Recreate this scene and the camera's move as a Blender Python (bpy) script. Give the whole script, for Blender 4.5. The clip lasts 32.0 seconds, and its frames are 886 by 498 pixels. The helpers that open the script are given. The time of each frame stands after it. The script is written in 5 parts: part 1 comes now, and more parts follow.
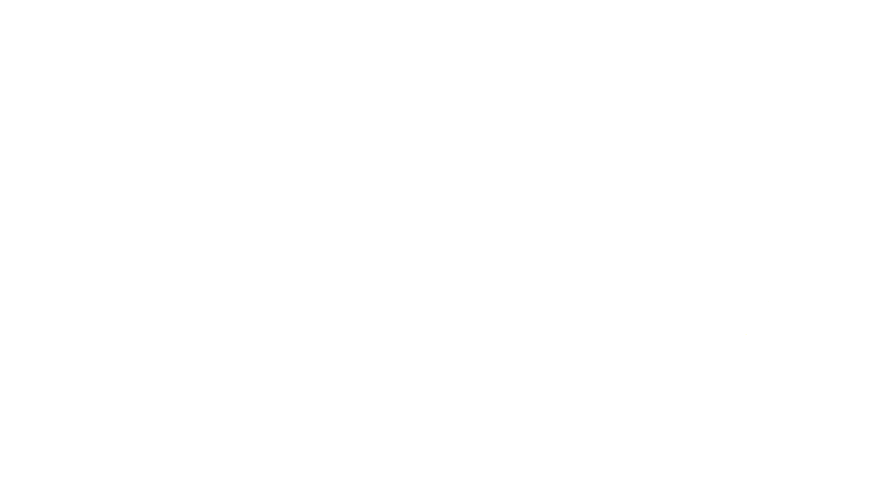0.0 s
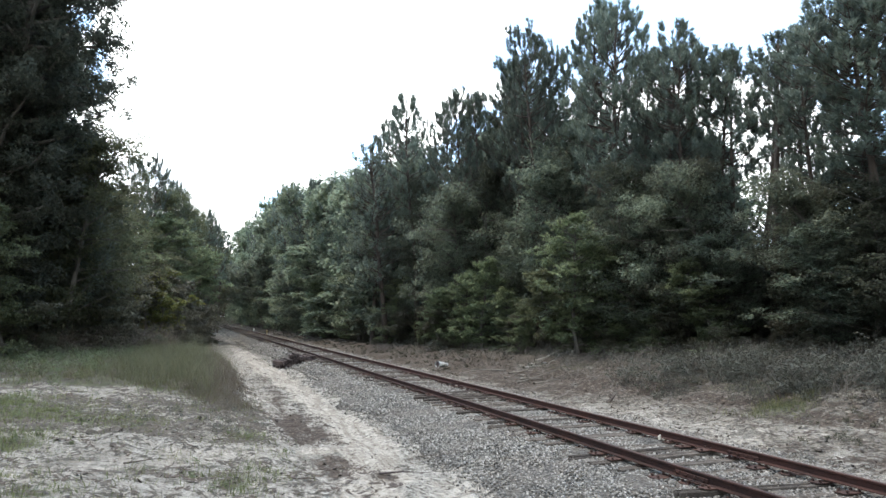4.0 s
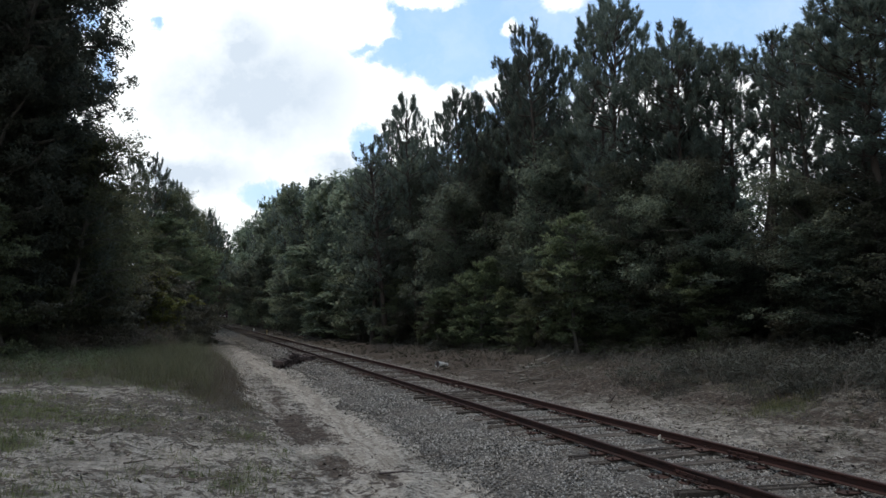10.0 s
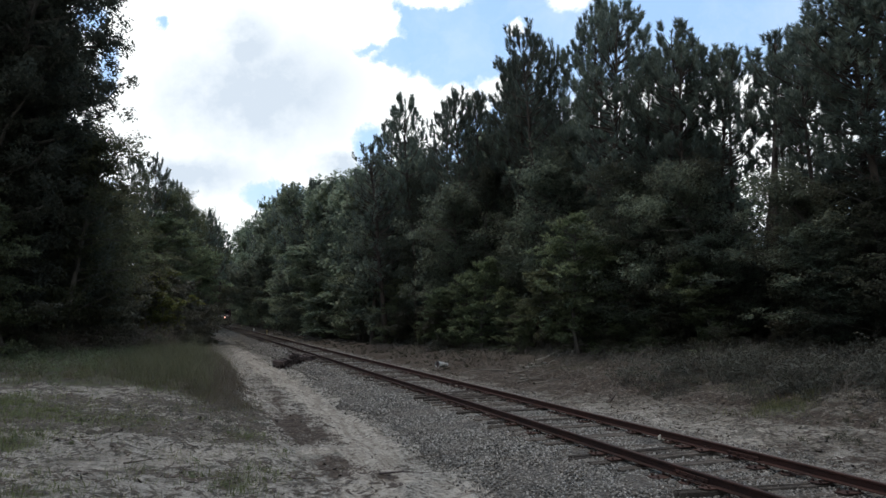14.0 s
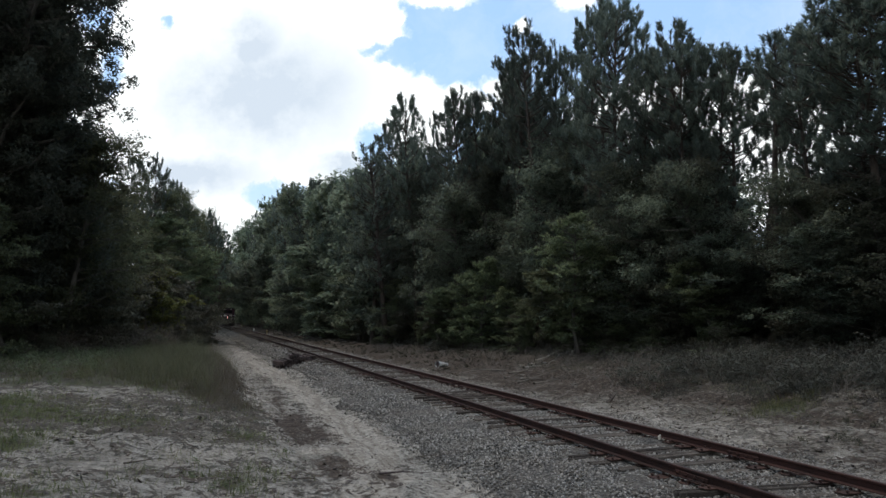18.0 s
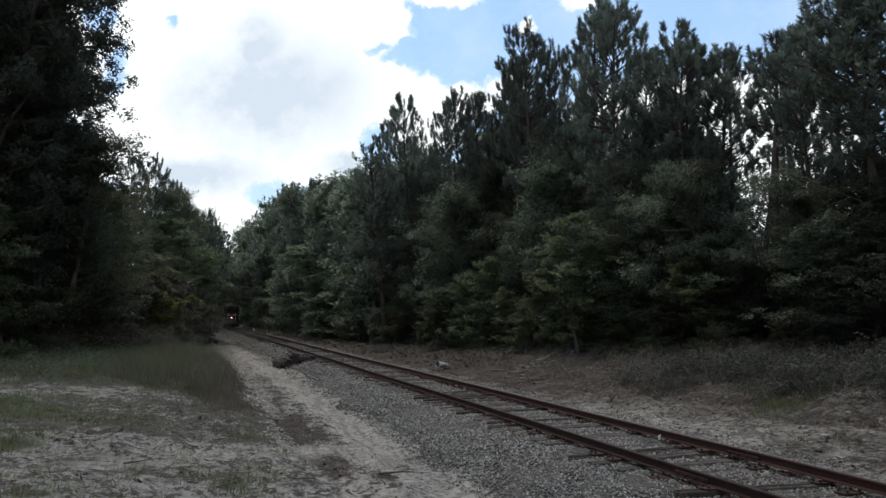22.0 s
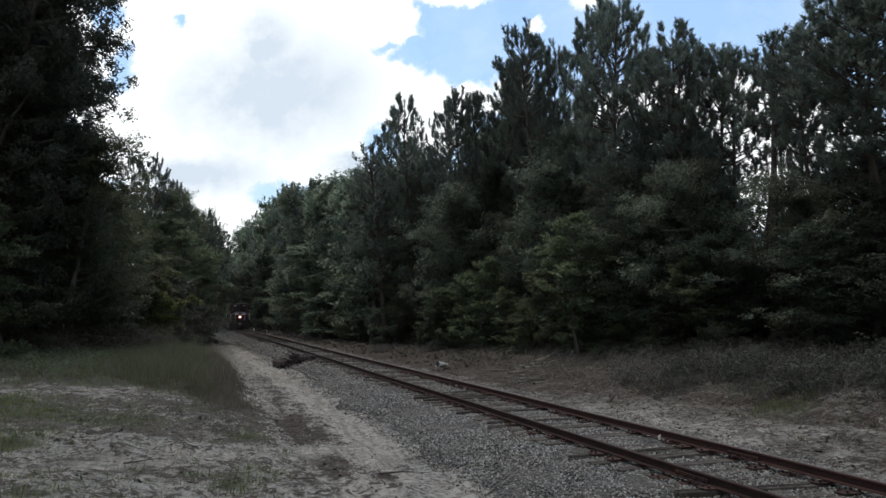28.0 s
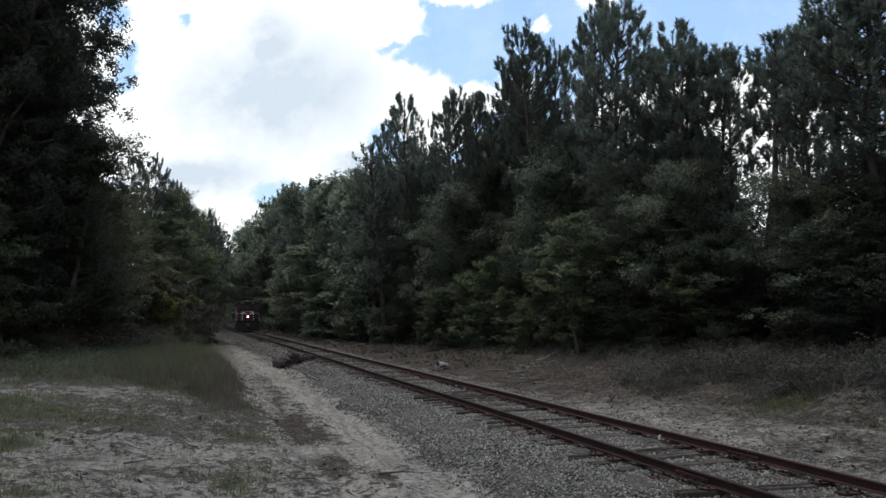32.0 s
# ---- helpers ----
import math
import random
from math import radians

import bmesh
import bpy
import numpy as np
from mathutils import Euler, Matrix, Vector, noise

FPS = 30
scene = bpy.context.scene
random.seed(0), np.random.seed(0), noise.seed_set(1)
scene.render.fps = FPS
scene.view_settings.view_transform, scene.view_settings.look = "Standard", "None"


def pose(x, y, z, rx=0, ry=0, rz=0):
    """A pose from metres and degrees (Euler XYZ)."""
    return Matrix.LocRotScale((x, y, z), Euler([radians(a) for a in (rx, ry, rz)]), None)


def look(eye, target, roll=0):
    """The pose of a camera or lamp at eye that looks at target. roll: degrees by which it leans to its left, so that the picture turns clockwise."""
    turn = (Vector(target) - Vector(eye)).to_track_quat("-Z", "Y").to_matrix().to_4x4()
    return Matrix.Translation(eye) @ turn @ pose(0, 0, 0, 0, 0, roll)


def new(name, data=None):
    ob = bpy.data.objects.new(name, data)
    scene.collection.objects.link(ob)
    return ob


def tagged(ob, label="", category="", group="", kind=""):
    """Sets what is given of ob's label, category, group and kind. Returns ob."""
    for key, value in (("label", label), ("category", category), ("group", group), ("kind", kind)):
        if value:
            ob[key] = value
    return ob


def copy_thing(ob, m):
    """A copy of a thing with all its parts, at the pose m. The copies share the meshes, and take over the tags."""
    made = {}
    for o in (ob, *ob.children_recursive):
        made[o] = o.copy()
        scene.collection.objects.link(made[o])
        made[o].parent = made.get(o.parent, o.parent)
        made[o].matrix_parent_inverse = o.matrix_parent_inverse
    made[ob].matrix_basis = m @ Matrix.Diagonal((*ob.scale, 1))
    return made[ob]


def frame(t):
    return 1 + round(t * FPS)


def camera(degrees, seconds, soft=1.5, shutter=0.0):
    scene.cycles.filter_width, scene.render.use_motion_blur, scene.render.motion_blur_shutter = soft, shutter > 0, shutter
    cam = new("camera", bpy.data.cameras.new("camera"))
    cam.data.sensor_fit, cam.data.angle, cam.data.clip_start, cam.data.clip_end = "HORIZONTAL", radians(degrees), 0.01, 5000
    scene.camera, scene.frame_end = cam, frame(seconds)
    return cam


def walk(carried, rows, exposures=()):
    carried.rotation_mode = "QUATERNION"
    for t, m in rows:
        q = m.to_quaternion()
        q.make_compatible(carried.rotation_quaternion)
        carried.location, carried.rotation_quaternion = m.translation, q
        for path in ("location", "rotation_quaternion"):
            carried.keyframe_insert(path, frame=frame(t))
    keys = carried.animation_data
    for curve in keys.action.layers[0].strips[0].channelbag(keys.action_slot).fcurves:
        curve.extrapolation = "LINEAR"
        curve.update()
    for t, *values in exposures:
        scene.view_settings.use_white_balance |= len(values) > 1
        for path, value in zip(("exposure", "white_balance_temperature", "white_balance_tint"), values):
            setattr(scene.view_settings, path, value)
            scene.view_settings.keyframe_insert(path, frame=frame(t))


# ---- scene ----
# The track runs along +Y; rail tops lie at z = 0.30. The camera stands on a sandy rise beside it.
EYE = Vector((0.0, 0.0, 2.087))
TURN, TILT = radians(18.33), radians(5.40)
AHEAD = Vector((math.sin(TURN) * math.cos(TILT), math.cos(TURN) * math.cos(TILT), math.sin(TILT)))
cam = camera(62.2, 32.0, soft=1.5)
STAND = look(EYE, EYE + AHEAD * 10)
walk(cam, [(0.0, STAND), (32.0, STAND)], exposures=[
    (0.0, 13.0, 6500, 10), (0.5, 9.3, 6500, 10), (1.0, 6.35, 6300, 17), (1.5, 4.95, 6150, 21), (2.0, 3.75, 5950, 27), (2.5, 2.95, 6200, 9),
    (3.0, 2.42, 6200, 5), (3.5, 1.98, 6200, 5), (5.5, 0.82, 6250, 8), (6.0, 0.66, 6250, 8), (7.0, 0.38, 6200, 7), (8.0, 0.19, 6200, 7), (9.0, 0.1, 6200, 7), (32.0, 0.06, 6200, 7)])

TRACK_X, RAIL_TOP, TIE_TOP = 6.385, 0.30, 0.184

# ---- daylight ----
SUN_UP, SUN_ROUND = radians(68), radians(-22)   # high and ahead, behind thin cloud
world = bpy.data.worlds.new("sky")
scene.world = world
world.use_nodes = True
wn, wl = world.node_tree.nodes, world.node_tree.links
sky = wn.new("ShaderNodeTexSky")
sky.sky_type, sky.sun_disc = "NISHITA", False
sky.sun_elevation, sky.sun_rotation = SUN_UP, SUN_ROUND
sky.air_density, sky.dust_density, sky.ozone_density = 1.7, 0.7, 1.2
wn["Background"].inputs["Strength"].default_value = 0.13
wl.new(sky.outputs["Color"], wn["Background"].inputs["Color"])

sun_data = bpy.data.lights.new("sun", "SUN")
sun_data.energy, sun_data.angle, sun_data.color = 1.25, radians(22), (1.0, 0.86, 0.68)
sun = new("sun", sun_data)
sun_way = Vector((math.sin(SUN_ROUND) * math.cos(SUN_UP), math.cos(SUN_ROUND) * math.cos(SUN_UP), math.sin(SUN_UP)))
sun.matrix_world = look(sun_way * 80, (0, 0, 0))

# ---- materials ----


class Nodes:
    """A node material under construction."""

    def __init__(self, name):
        self.mat = bpy.data.materials.new(name)
        self.mat.use_nodes = True
        self.tree = self.mat.node_tree
        self.tree.nodes.clear()
        self.out = self.add("ShaderNodeOutputMaterial")

    def add(self, kind):
        return self.tree.nodes.new(kind)

    def wire(self, a, b):
        self.tree.links.new(a, b)

    def put(self, socket, value):
        if isinstance(value, bpy.types.NodeSocket):
            self.wire(value, socket)
        else:
            socket.default_value = value

    def math(self, op, a, b=0.0, c=0.0, clamp=False):
        node = self.add("ShaderNodeMath")
        node.operation, node.use_clamp = op, clamp
        for socket, value in zip(node.inputs, (a, b, c)):
            self.put(socket, value)
        return node.outputs[0]

    def coords(self, which="Object"):
        return self.add("ShaderNodeTexCoord").outputs[which]

    def noise(self, scale, detail=4.0, rough=0.55, vector=None, stretch=None):
        vector = vector or self.coords()
        if stretch:
            m = self.add("ShaderNodeMapping")
            m.inputs["Scale"].default_value = stretch
            self.wire(vector, m.inputs["Vector"])
            vector = m.outputs[0]
        node = self.add("ShaderNodeTexNoise")
        self.wire(vector, node.inputs["Vector"])
        node.inputs["Scale"].default_value = scale
        node.inputs["Detail"].default_value = detail
        node.inputs["Roughness"].default_value = rough
        return node.outputs["Fac"]

    def ramp(self, fac, *stops):
        node = self.add("ShaderNodeValToRGB")
        els = node.color_ramp.elements
        while len(els) < len(stops):
            els.new(0.5)
        for el, (place, value) in zip(els, stops):
            el.position = place
            el.color = (*value, 1.0) if isinstance(value, tuple) else (value, value, value, 1.0)
        self.put(node.inputs["Fac"], fac)
        return node.outputs["Color"]

    def mix(self, fac, a, b, blend="MIX"):
        node = self.add("ShaderNodeMix")
        node.data_type, node.blend_type = "RGBA", blend
        self.put(node.inputs["Factor"], fac)
        for socket, value in ((node.inputs[6], a), (node.inputs[7], b)):
            self.put(socket, (*value, 1.0) if isinstance(value, tuple) else value)
        return node.outputs[2]

    def attribute(self, name):
        node = self.add("ShaderNodeAttribute")
        node.attribute_name = name
        return node

    def bump(self, height, strength=0.5, distance=0.02):
        node = self.add("ShaderNodeBump")
        node.inputs["Strength"].default_value = strength
        node.inputs["Distance"].default_value = distance
        self.wire(height, node.inputs["Height"])
        return node.outputs[0]

    def surface(self, color, rough=0.8, metal=0.0, normal=None, spec=0.3):
        node = self.add("ShaderNodeBsdfPrincipled")
        self.put(node.inputs["Base Color"], (*color, 1.0) if isinstance(color, tuple) else color)
        self.put(node.inputs["Roughness"], rough)
        node.inputs["Metallic"].default_value = metal
        node.inputs["Specular IOR Level"].default_value = spec
        if normal:
            self.wire(normal, node.inputs["Normal"])
        self.wire(node.outputs[0], self.out.inputs[0])
        return self.mat


def leaf_material(name, dark, mid, light, glow=0.3):
    """Foliage: colour varies leaf by leaf and tree by tree, and some light comes through."""
    n = Nodes(name)
    island = n.add("ShaderNodeNewGeometry").outputs["Random Per Island"]
    tree = n.add("ShaderNodeObjectInfo").outputs["Random"]
    patch = n.noise(0.55, 2.0)
    fac = n.math("ADD", n.math("MULTIPLY", island, 0.5), n.math("MULTIPLY", patch, 0.5))
    color = n.ramp(fac, (0.2, dark), (0.52, mid), (0.85, light))
    hsv = n.add("ShaderNodeHueSaturation")
    n.put(hsv.inputs["Hue"], n.math("MULTIPLY_ADD", tree, 0.045, 0.46))
    hsv.inputs["Saturation"].default_value = 0.94
    n.put(hsv.inputs["Value"], n.math("MULTIPLY_ADD", tree, 0.5, 0.7))
    n.wire(color, hsv.inputs["Color"])
    front = n.add("ShaderNodeBsdfPrincipled")
    n.wire(hsv.outputs[0], front.inputs["Base Color"])
    front.inputs["Roughness"].default_value = 0.55
    front.inputs["Specular IOR Level"].default_value = 0.25
    back = n.add("ShaderNodeBsdfTranslucent")
    n.wire(hsv.outputs[0], back.inputs["Color"])
    both = n.add("ShaderNodeMixShader")
    both.inputs[0].default_value = glow
    n.wire(front.outputs[0], both.inputs[1])
    n.wire(back.outputs[0], both.inputs[2])
    n.wire(both.outputs[0], n.out.inputs[0])
    return n.mat


def bark_material(name, a, b):
    n = Nodes(name)
    g = n.noise(6.0, 6.0, 0.65, stretch=(1, 1, 0.25))
    blotch = n.noise(1.3, 3.0)
    color = n.mix(n.ramp(blotch, (0.35, 0.0), (0.7, 1.0)), n.ramp(g, (0.3, a), (0.7, b)), tuple(0.6 * c for c in b))
    return n.surface(color, 0.9, normal=n.bump(g, 0.8, 0.03))


def plain_material(name, a, b, rough=0.7, metal=0.0, scale=8.0, bump=0.3, spec=0.3, stretch=None):
    """Paint, wood or metal with grain and blotches at two sizes."""
    n = Nodes(name)
    fine, wide = n.noise(scale * 6, 5.0, stretch=stretch), n.noise(scale * 0.6, 3.0)
    fac = n.math("ADD", n.math("MULTIPLY", fine, 0.5), n.math("MULTIPLY", wide, 0.5))
    tone = n.add("ShaderNodeObjectInfo").outputs["Random"]
    fac = n.math("ADD", fac, n.math("MULTIPLY_ADD", tone, 0.16, -0.08))
    color = n.ramp(fac, (0.36, a), (0.64, b))
    return n.surface(color, n.math("MULTIPLY_ADD", wide, 0.25, rough - 0.12), metal, n.bump(fine, bump, 0.01), spec)


def glow_material(name, color, strength):
    n = Nodes(name)
    e = n.add("ShaderNodeEmission")
    e.inputs["Color"].default_value = (*color, 1.0)
    e.inputs["Strength"].default_value = strength
    n.wire(e.outputs[0], n.out.inputs[0])
    return n.mat


def ground_material():
    """Pale sand with grit, brown dirt, leaf litter and thin green cover, laid out by the sheet's own cover values."""
    n = Nodes("sandy_ground")
    cover = n.attribute("cover")
    split = n.add("ShaderNodeSeparateColor")
    n.wire(cover.outputs["Color"], split.inputs[0])
    grass, dirt, litter = split.outputs
    wide, mid, fine, grit = n.noise(0.45, 4.0), n.noise(1.9, 6.0, 0.66), n.noise(10.0, 6.0, 0.72), n.noise(70.0, 3.0, 0.7)
    ripple = n.noise(3.4, 7.0, 0.75, stretch=(0.8, 1.15, 1.0))
    wheel = n.noise(2.6, 6.0, 0.7, stretch=(2.2, 0.22, 1.0))
    sand = n.ramp(fine, (0.38, (0.075, 0.069, 0.059)), (0.46, (0.238, 0.22, 0.194)), (0.58, (0.425, 0.397, 0.355)))
    sand = n.mix(n.ramp(wide, (0.44, 0.0), (0.64, 0.45)), sand, (0.26, 0.245, 0.216))
    clean = n.ramp(fine, (0.36, (0.19, 0.168, 0.142)), (0.6, (0.435, 0.401, 0.352)))
    clean = n.mix(n.ramp(wheel, (0.49, 0.0), (0.57, 0.6)), clean, (0.17, 0.148, 0.124))
    brown = n.ramp(fine, (0.36, (0.026, 0.021, 0.018)), (0.52, (0.066, 0.052, 0.043)), (0.66, (0.15, 0.125, 0.106)))
    green = n.ramp(fine, (0.36, (0.04, 0.044, 0.026)), (0.64, (0.12, 0.122, 0.08)))
    dead = n.ramp(fine, (0.40, (0.028, 0.025, 0.021)), (0.5, (0.094, 0.081, 0.068)), (0.6, (0.265, 0.24, 0.208)))

    def broken(value, source, low, high):
        s = n.math("ADD", value, n.math("MULTIPLY_ADD", source, 1.5, -0.75))
        return n.ramp(s, (low, 0.0), (high, 1.0))

    speck = n.math("MULTIPLY_ADD", n.math("SUBTRACT", fine, 0.5), 1.7, n.math("MULTIPLY_ADD", mid, 0.7, 0.15))
    color = n.mix(broken(litter, speck, 0.46, 0.58), sand, dead)
    color = n.mix(n.ramp(ripple, (0.535, 0.0), (0.57, 0.85)), color, (0.055, 0.05, 0.042))
    drift = n.noise(2.3, 5.0, 0.7)
    color = n.mix(n.ramp(drift, (0.52, 0.0), (0.64, 0.5)), color, (0.32, 0.306, 0.274))
    color = n.mix(n.ramp(n.noise(27.0, 4.0, 0.8), (0.53, 0.0), (0.58, 0.6)), color, (0.065, 0.059, 0.05))
    edge = n.math("MULTIPLY_ADD", n.math("SUBTRACT", mid, 0.5), 1.1, n.math("MULTIPLY_ADD", n.math("SUBTRACT", fine, 0.5), 0.8, 0.5))
    color = n.mix(broken(cover.outputs["Alpha"], edge, 0.36, 0.78), color, clean)
    tread = n.math("ADD", n.math("MULTIPLY_ADD", n.math("SUBTRACT", fine, 0.5), 1.2, wheel), n.math("MULTIPLY_ADD", mid, 0.8, -0.4))
    color = n.mix(broken(dirt, tread, 0.46, 0.62), color, brown)
    color = n.mix(broken(grass, speck, 0.46, 0.70), color, green)
    color = n.mix(n.ramp(grit, (0.58, 0.0), (0.66, 0.7)), color, (0.07, 0.056, 0.046))
    height = n.math("ADD", n.math("MULTIPLY", fine, 0.6), n.math("ADD", n.math("MULTIPLY", grit, 0.25), mid))
    return n.surface(color, 0.95, normal=n.bump(height, 1.0, 0.08), spec=0.1)


def ballast_material(stones):
    n = Nodes("ballast_stone" if stones else "ballast_bed")
    if stones:
        r = n.add("ShaderNodeNewGeometry").outputs["Random Per Island"]
        color = n.ramp(r, (0.0, (0.05, 0.047, 0.043)), (0.3, (0.13, 0.122, 0.112)), (0.8, (0.245, 0.231, 0.213)), (1.0, (0.37, 0.35, 0.324)))
        dust = n.noise(0.8, 3.0)
        color = n.mix(n.ramp(dust, (0.45, 0.0), (0.65, 0.35)), color, (0.15, 0.122, 0.104))
        return n.surface(color, 0.9, normal=n.bump(n.noise(60.0, 3.0), 0.4, 0.01), spec=0.2)
    v = n.add("ShaderNodeTexVoronoi")
    v.inputs["Scale"].default_value = 32.0
    n.wire(n.coords(), v.inputs["Vector"])
    tone = n.add("ShaderNodeSeparateColor")
    n.wire(v.outputs["Color"], tone.inputs[0])
    color = n.ramp(tone.outputs[0], (0.0, (0.034, 0.032, 0.03)), (0.5, (0.105, 0.099, 0.091)), (1.0, (0.22, 0.208, 0.192)))
    lump = n.noise(5.0, 5.0, 0.7)
    color = n.mix(n.ramp(lump, (0.35, 0.65), (0.6, 0.0)), color, (0.05, 0.046, 0.042))
    color = n.mix(n.ramp(n.noise(0.6, 4.0), (0.46, 0.0), (0.68, 0.45)), color, (0.16, 0.134, 0.114))
    height = n.math("ADD", n.math("MULTIPLY", v.outputs["Distance"], -1.0), lump)
    return n.surface(color, 0.95, normal=n.bump(height, 0.9, 0.06), spec=0.15)


SAND = ground_material()
STONES, BED = ballast_material(True), ballast_material(False)
RUST = plain_material("rusty_rail_steel", (0.016, 0.0072, 0.0057), (0.048, 0.0195, 0.0148), 0.88, 0.1, 5.0)
RUST_PALE = plain_material("rusted_plate", (0.03, 0.016, 0.013), (0.075, 0.04, 0.031), 0.85, 0.1, 9.0)
SHINE = plain_material("worn_rail_top", (0.025, 0.014, 0.0115), (0.075, 0.043, 0.034), 0.7, 0.2, 6.0, 0.1)
TIE = plain_material("weathered_tie_wood", (0.02, 0.016, 0.0135), (0.135, 0.115, 0.099), 0.92, 0.0, 5.0, 0.7, 0.15, (1, 9, 9))
CREOSOTE = plain_material("creosoted_wood", (0.026, 0.02, 0.02), (0.11, 0.084, 0.08), 0.85, 0.0, 5.0, 0.6, 0.2, (9, 1, 9))
PINE_BARK = bark_material("pine_bark", (0.034, 0.027, 0.024), (0.1, 0.079, 0.067))
GREY_BARK = bark_material("grey_bark", (0.045, 0.04, 0.036), (0.13, 0.118, 0.105))
DEAD_WOOD = bark_material("dead_wood", (0.07, 0.06, 0.05), (0.21, 0.185, 0.16))
PALE_WOOD = bark_material("pale_weathered_wood", (0.12, 0.11, 0.096), (0.33, 0.305, 0.27))
NEEDLES = leaf_material("pine_needles", (0.085, 0.107, 0.093), (0.145, 0.179, 0.149), (0.201, 0.234, 0.190), 0.68)
OAK = leaf_material("oak_leaves", (0.079, 0.098, 0.073), (0.148, 0.178, 0.130), (0.220, 0.251, 0.181), 0.74)
# oak leaves at two thirds tone: the great trees' backlit shade as colour
SHADED_OAK = leaf_material("live_oak_leaves", (0.054, 0.066, 0.051), (0.100, 0.117, 0.090), (0.151, 0.167, 0.131), 0.66)
# under half the oak tone; paints the shade inside the woods into the leaves
DEEP_SHADE_OAK = leaf_material("evergreen_leaves", (0.034, 0.041, 0.029), (0.064, 0.073, 0.050), (0.098, 0.107, 0.078), 0.68)
SHRUB = leaf_material("shrub_leaves", (0.046, 0.049, 0.032), (0.082, 0.085, 0.056), (0.138, 0.134, 0.093), 0.42)
VINE = leaf_material("vine_leaves", (0.07, 0.09, 0.022), (0.145, 0.172, 0.042), (0.23, 0.25, 0.075), 0.45)
GRASS = leaf_material("long_grass", (0.057, 0.064, 0.025), (0.106, 0.119, 0.047), (0.182, 0.188, 0.090), 0.34)
# oak leaves lightened for the far stand, its haze mixed into the colour
HAZED_OAK = leaf_material("pale_oak_leaves", (0.109, 0.141, 0.092), (0.203, 0.250, 0.168), (0.300, 0.344, 0.243), 0.72)
YOUNG = leaf_material("young_leaves", (0.075, 0.095, 0.052), (0.141, 0.178, 0.096), (0.215, 0.253, 0.142), 0.68)
LANE_OAK = leaf_material("lane_oak_leaves", (0.051, 0.060, 0.034), (0.097, 0.111, 0.061), (0.148, 0.159, 0.088), 0.68)
WEED = leaf_material("weed_leaves", (0.05, 0.062, 0.03), (0.092, 0.112, 0.055), (0.15, 0.165, 0.09), 0.45)
STRAW = leaf_material("pale_grass", (0.057, 0.060, 0.034), (0.109, 0.116, 0.064), (0.185, 0.181, 0.112), 0.4)
BROWN_GRASS = leaf_material("brown_grass", (0.054, 0.044, 0.032), (0.11, 0.092, 0.068), (0.185, 0.16, 0.124), 0.3)
DRY = leaf_material("dry_weeds", (0.034, 0.036, 0.029), (0.07, 0.074, 0.059), (0.135, 0.14, 0.116), 0.3)

# ---- mesh tools ----


def mesh_of(name, verts, faces, material, smooth=False):
    me = bpy.data.meshes.new(name)
    me.from_pydata(verts, [], faces)
    me.materials.append(material)
    if smooth:
        me.polygons.foreach_set("use_smooth", [True] * len(me.polygons))
    me.update()
    return me


def mesh_np(name, verts, corners, material):
    """A mesh from an array of vertices and an array of equal-sized faces."""
    me = bpy.data.meshes.new(name)
    count, sides = corners.shape
    me.vertices.add(len(verts))
    me.vertices.foreach_set("co", np.ascontiguousarray(verts, dtype=np.float32).ravel())
    me.loops.add(count * sides)
    me.loops.foreach_set("vertex_index", np.ascontiguousarray(corners, dtype=np.int32).ravel())
    me.polygons.add(count)
    me.polygons.foreach_set("loop_start", np.arange(0, count * sides, sides, dtype=np.int32))
    me.materials.append(material)
    me.update(calc_edges=True)
    return me


def part(name, bm, material, parent, label=""):
    """Links a bmesh, or a ready mesh, as one mesh object under a thing or a part."""
    if isinstance(bm, bmesh.types.BMesh):
        me = bpy.data.meshes.new(name)
        bm.to_mesh(me)
        bm.free()
        me.materials.append(material)
    else:
        me = bm
    ob = new(name, me)
    ob.parent = parent
    if label:
        ob["label"] = label
    return ob


def box(bm, size, at, turn=(0, 0, 0), bevel=0.0):
    """Adds a block with eased edges to bm."""
    m = pose(*at, *turn) @ Matrix.Diagonal((*size, 1))
    made = bmesh.ops.create_cube(bm, size=1.0, matrix=m)["verts"]
    if bevel:
        edges = list({e for v in made for e in v.link_edges})
        bmesh.ops.bevel(bm, geom=edges, offset=bevel, segments=1, affect="EDGES", profile=0.5)
    return bm


def rod(bm, a, b, ra, rb=None, sides=8):
    """Adds a tapered round bar from a to b."""
    a, b = Vector(a), Vector(b)
    turn = (b - a).to_track_quat("Z", "Y").to_matrix().to_4x4()
    bmesh.ops.create_cone(bm, cap_ends=True, segments=sides, radius1=ra, radius2=ra if rb is None else rb,
                          depth=(b - a).length, matrix=Matrix.Translation((a + b) / 2) @ turn)
    return bm


def tube(verts, faces, points, radii, sides=6):
    """Adds a tapered limb along points to the lists."""
    first = len(verts)
    up = Vector((0.31, 0.17, 0.93))
    for i, (p, r) in enumerate(zip(points, radii)):
        way = (points[min(i + 1, len(points) - 1)] - points[max(i - 1, 0)]).normalized()
        s = way.cross(up if abs(way.dot(up)) < 0.95 else Vector((1, 0, 0))).normalized()
        q = way.cross(s)
        for k in range(sides):
            a = 2 * math.pi * k / sides
            verts.append(p + r * (math.cos(a) * s + math.sin(a) * q))
    for i in range(len(points) - 1):
        for k in range(sides):
            j = first + i * sides
            faces.append((j + k, j + (k + 1) % sides, j + sides + (k + 1) % sides, j + sides + k))
    faces.append(tuple(first + (len(points) - 1) * sides + k for k in range(sides)))


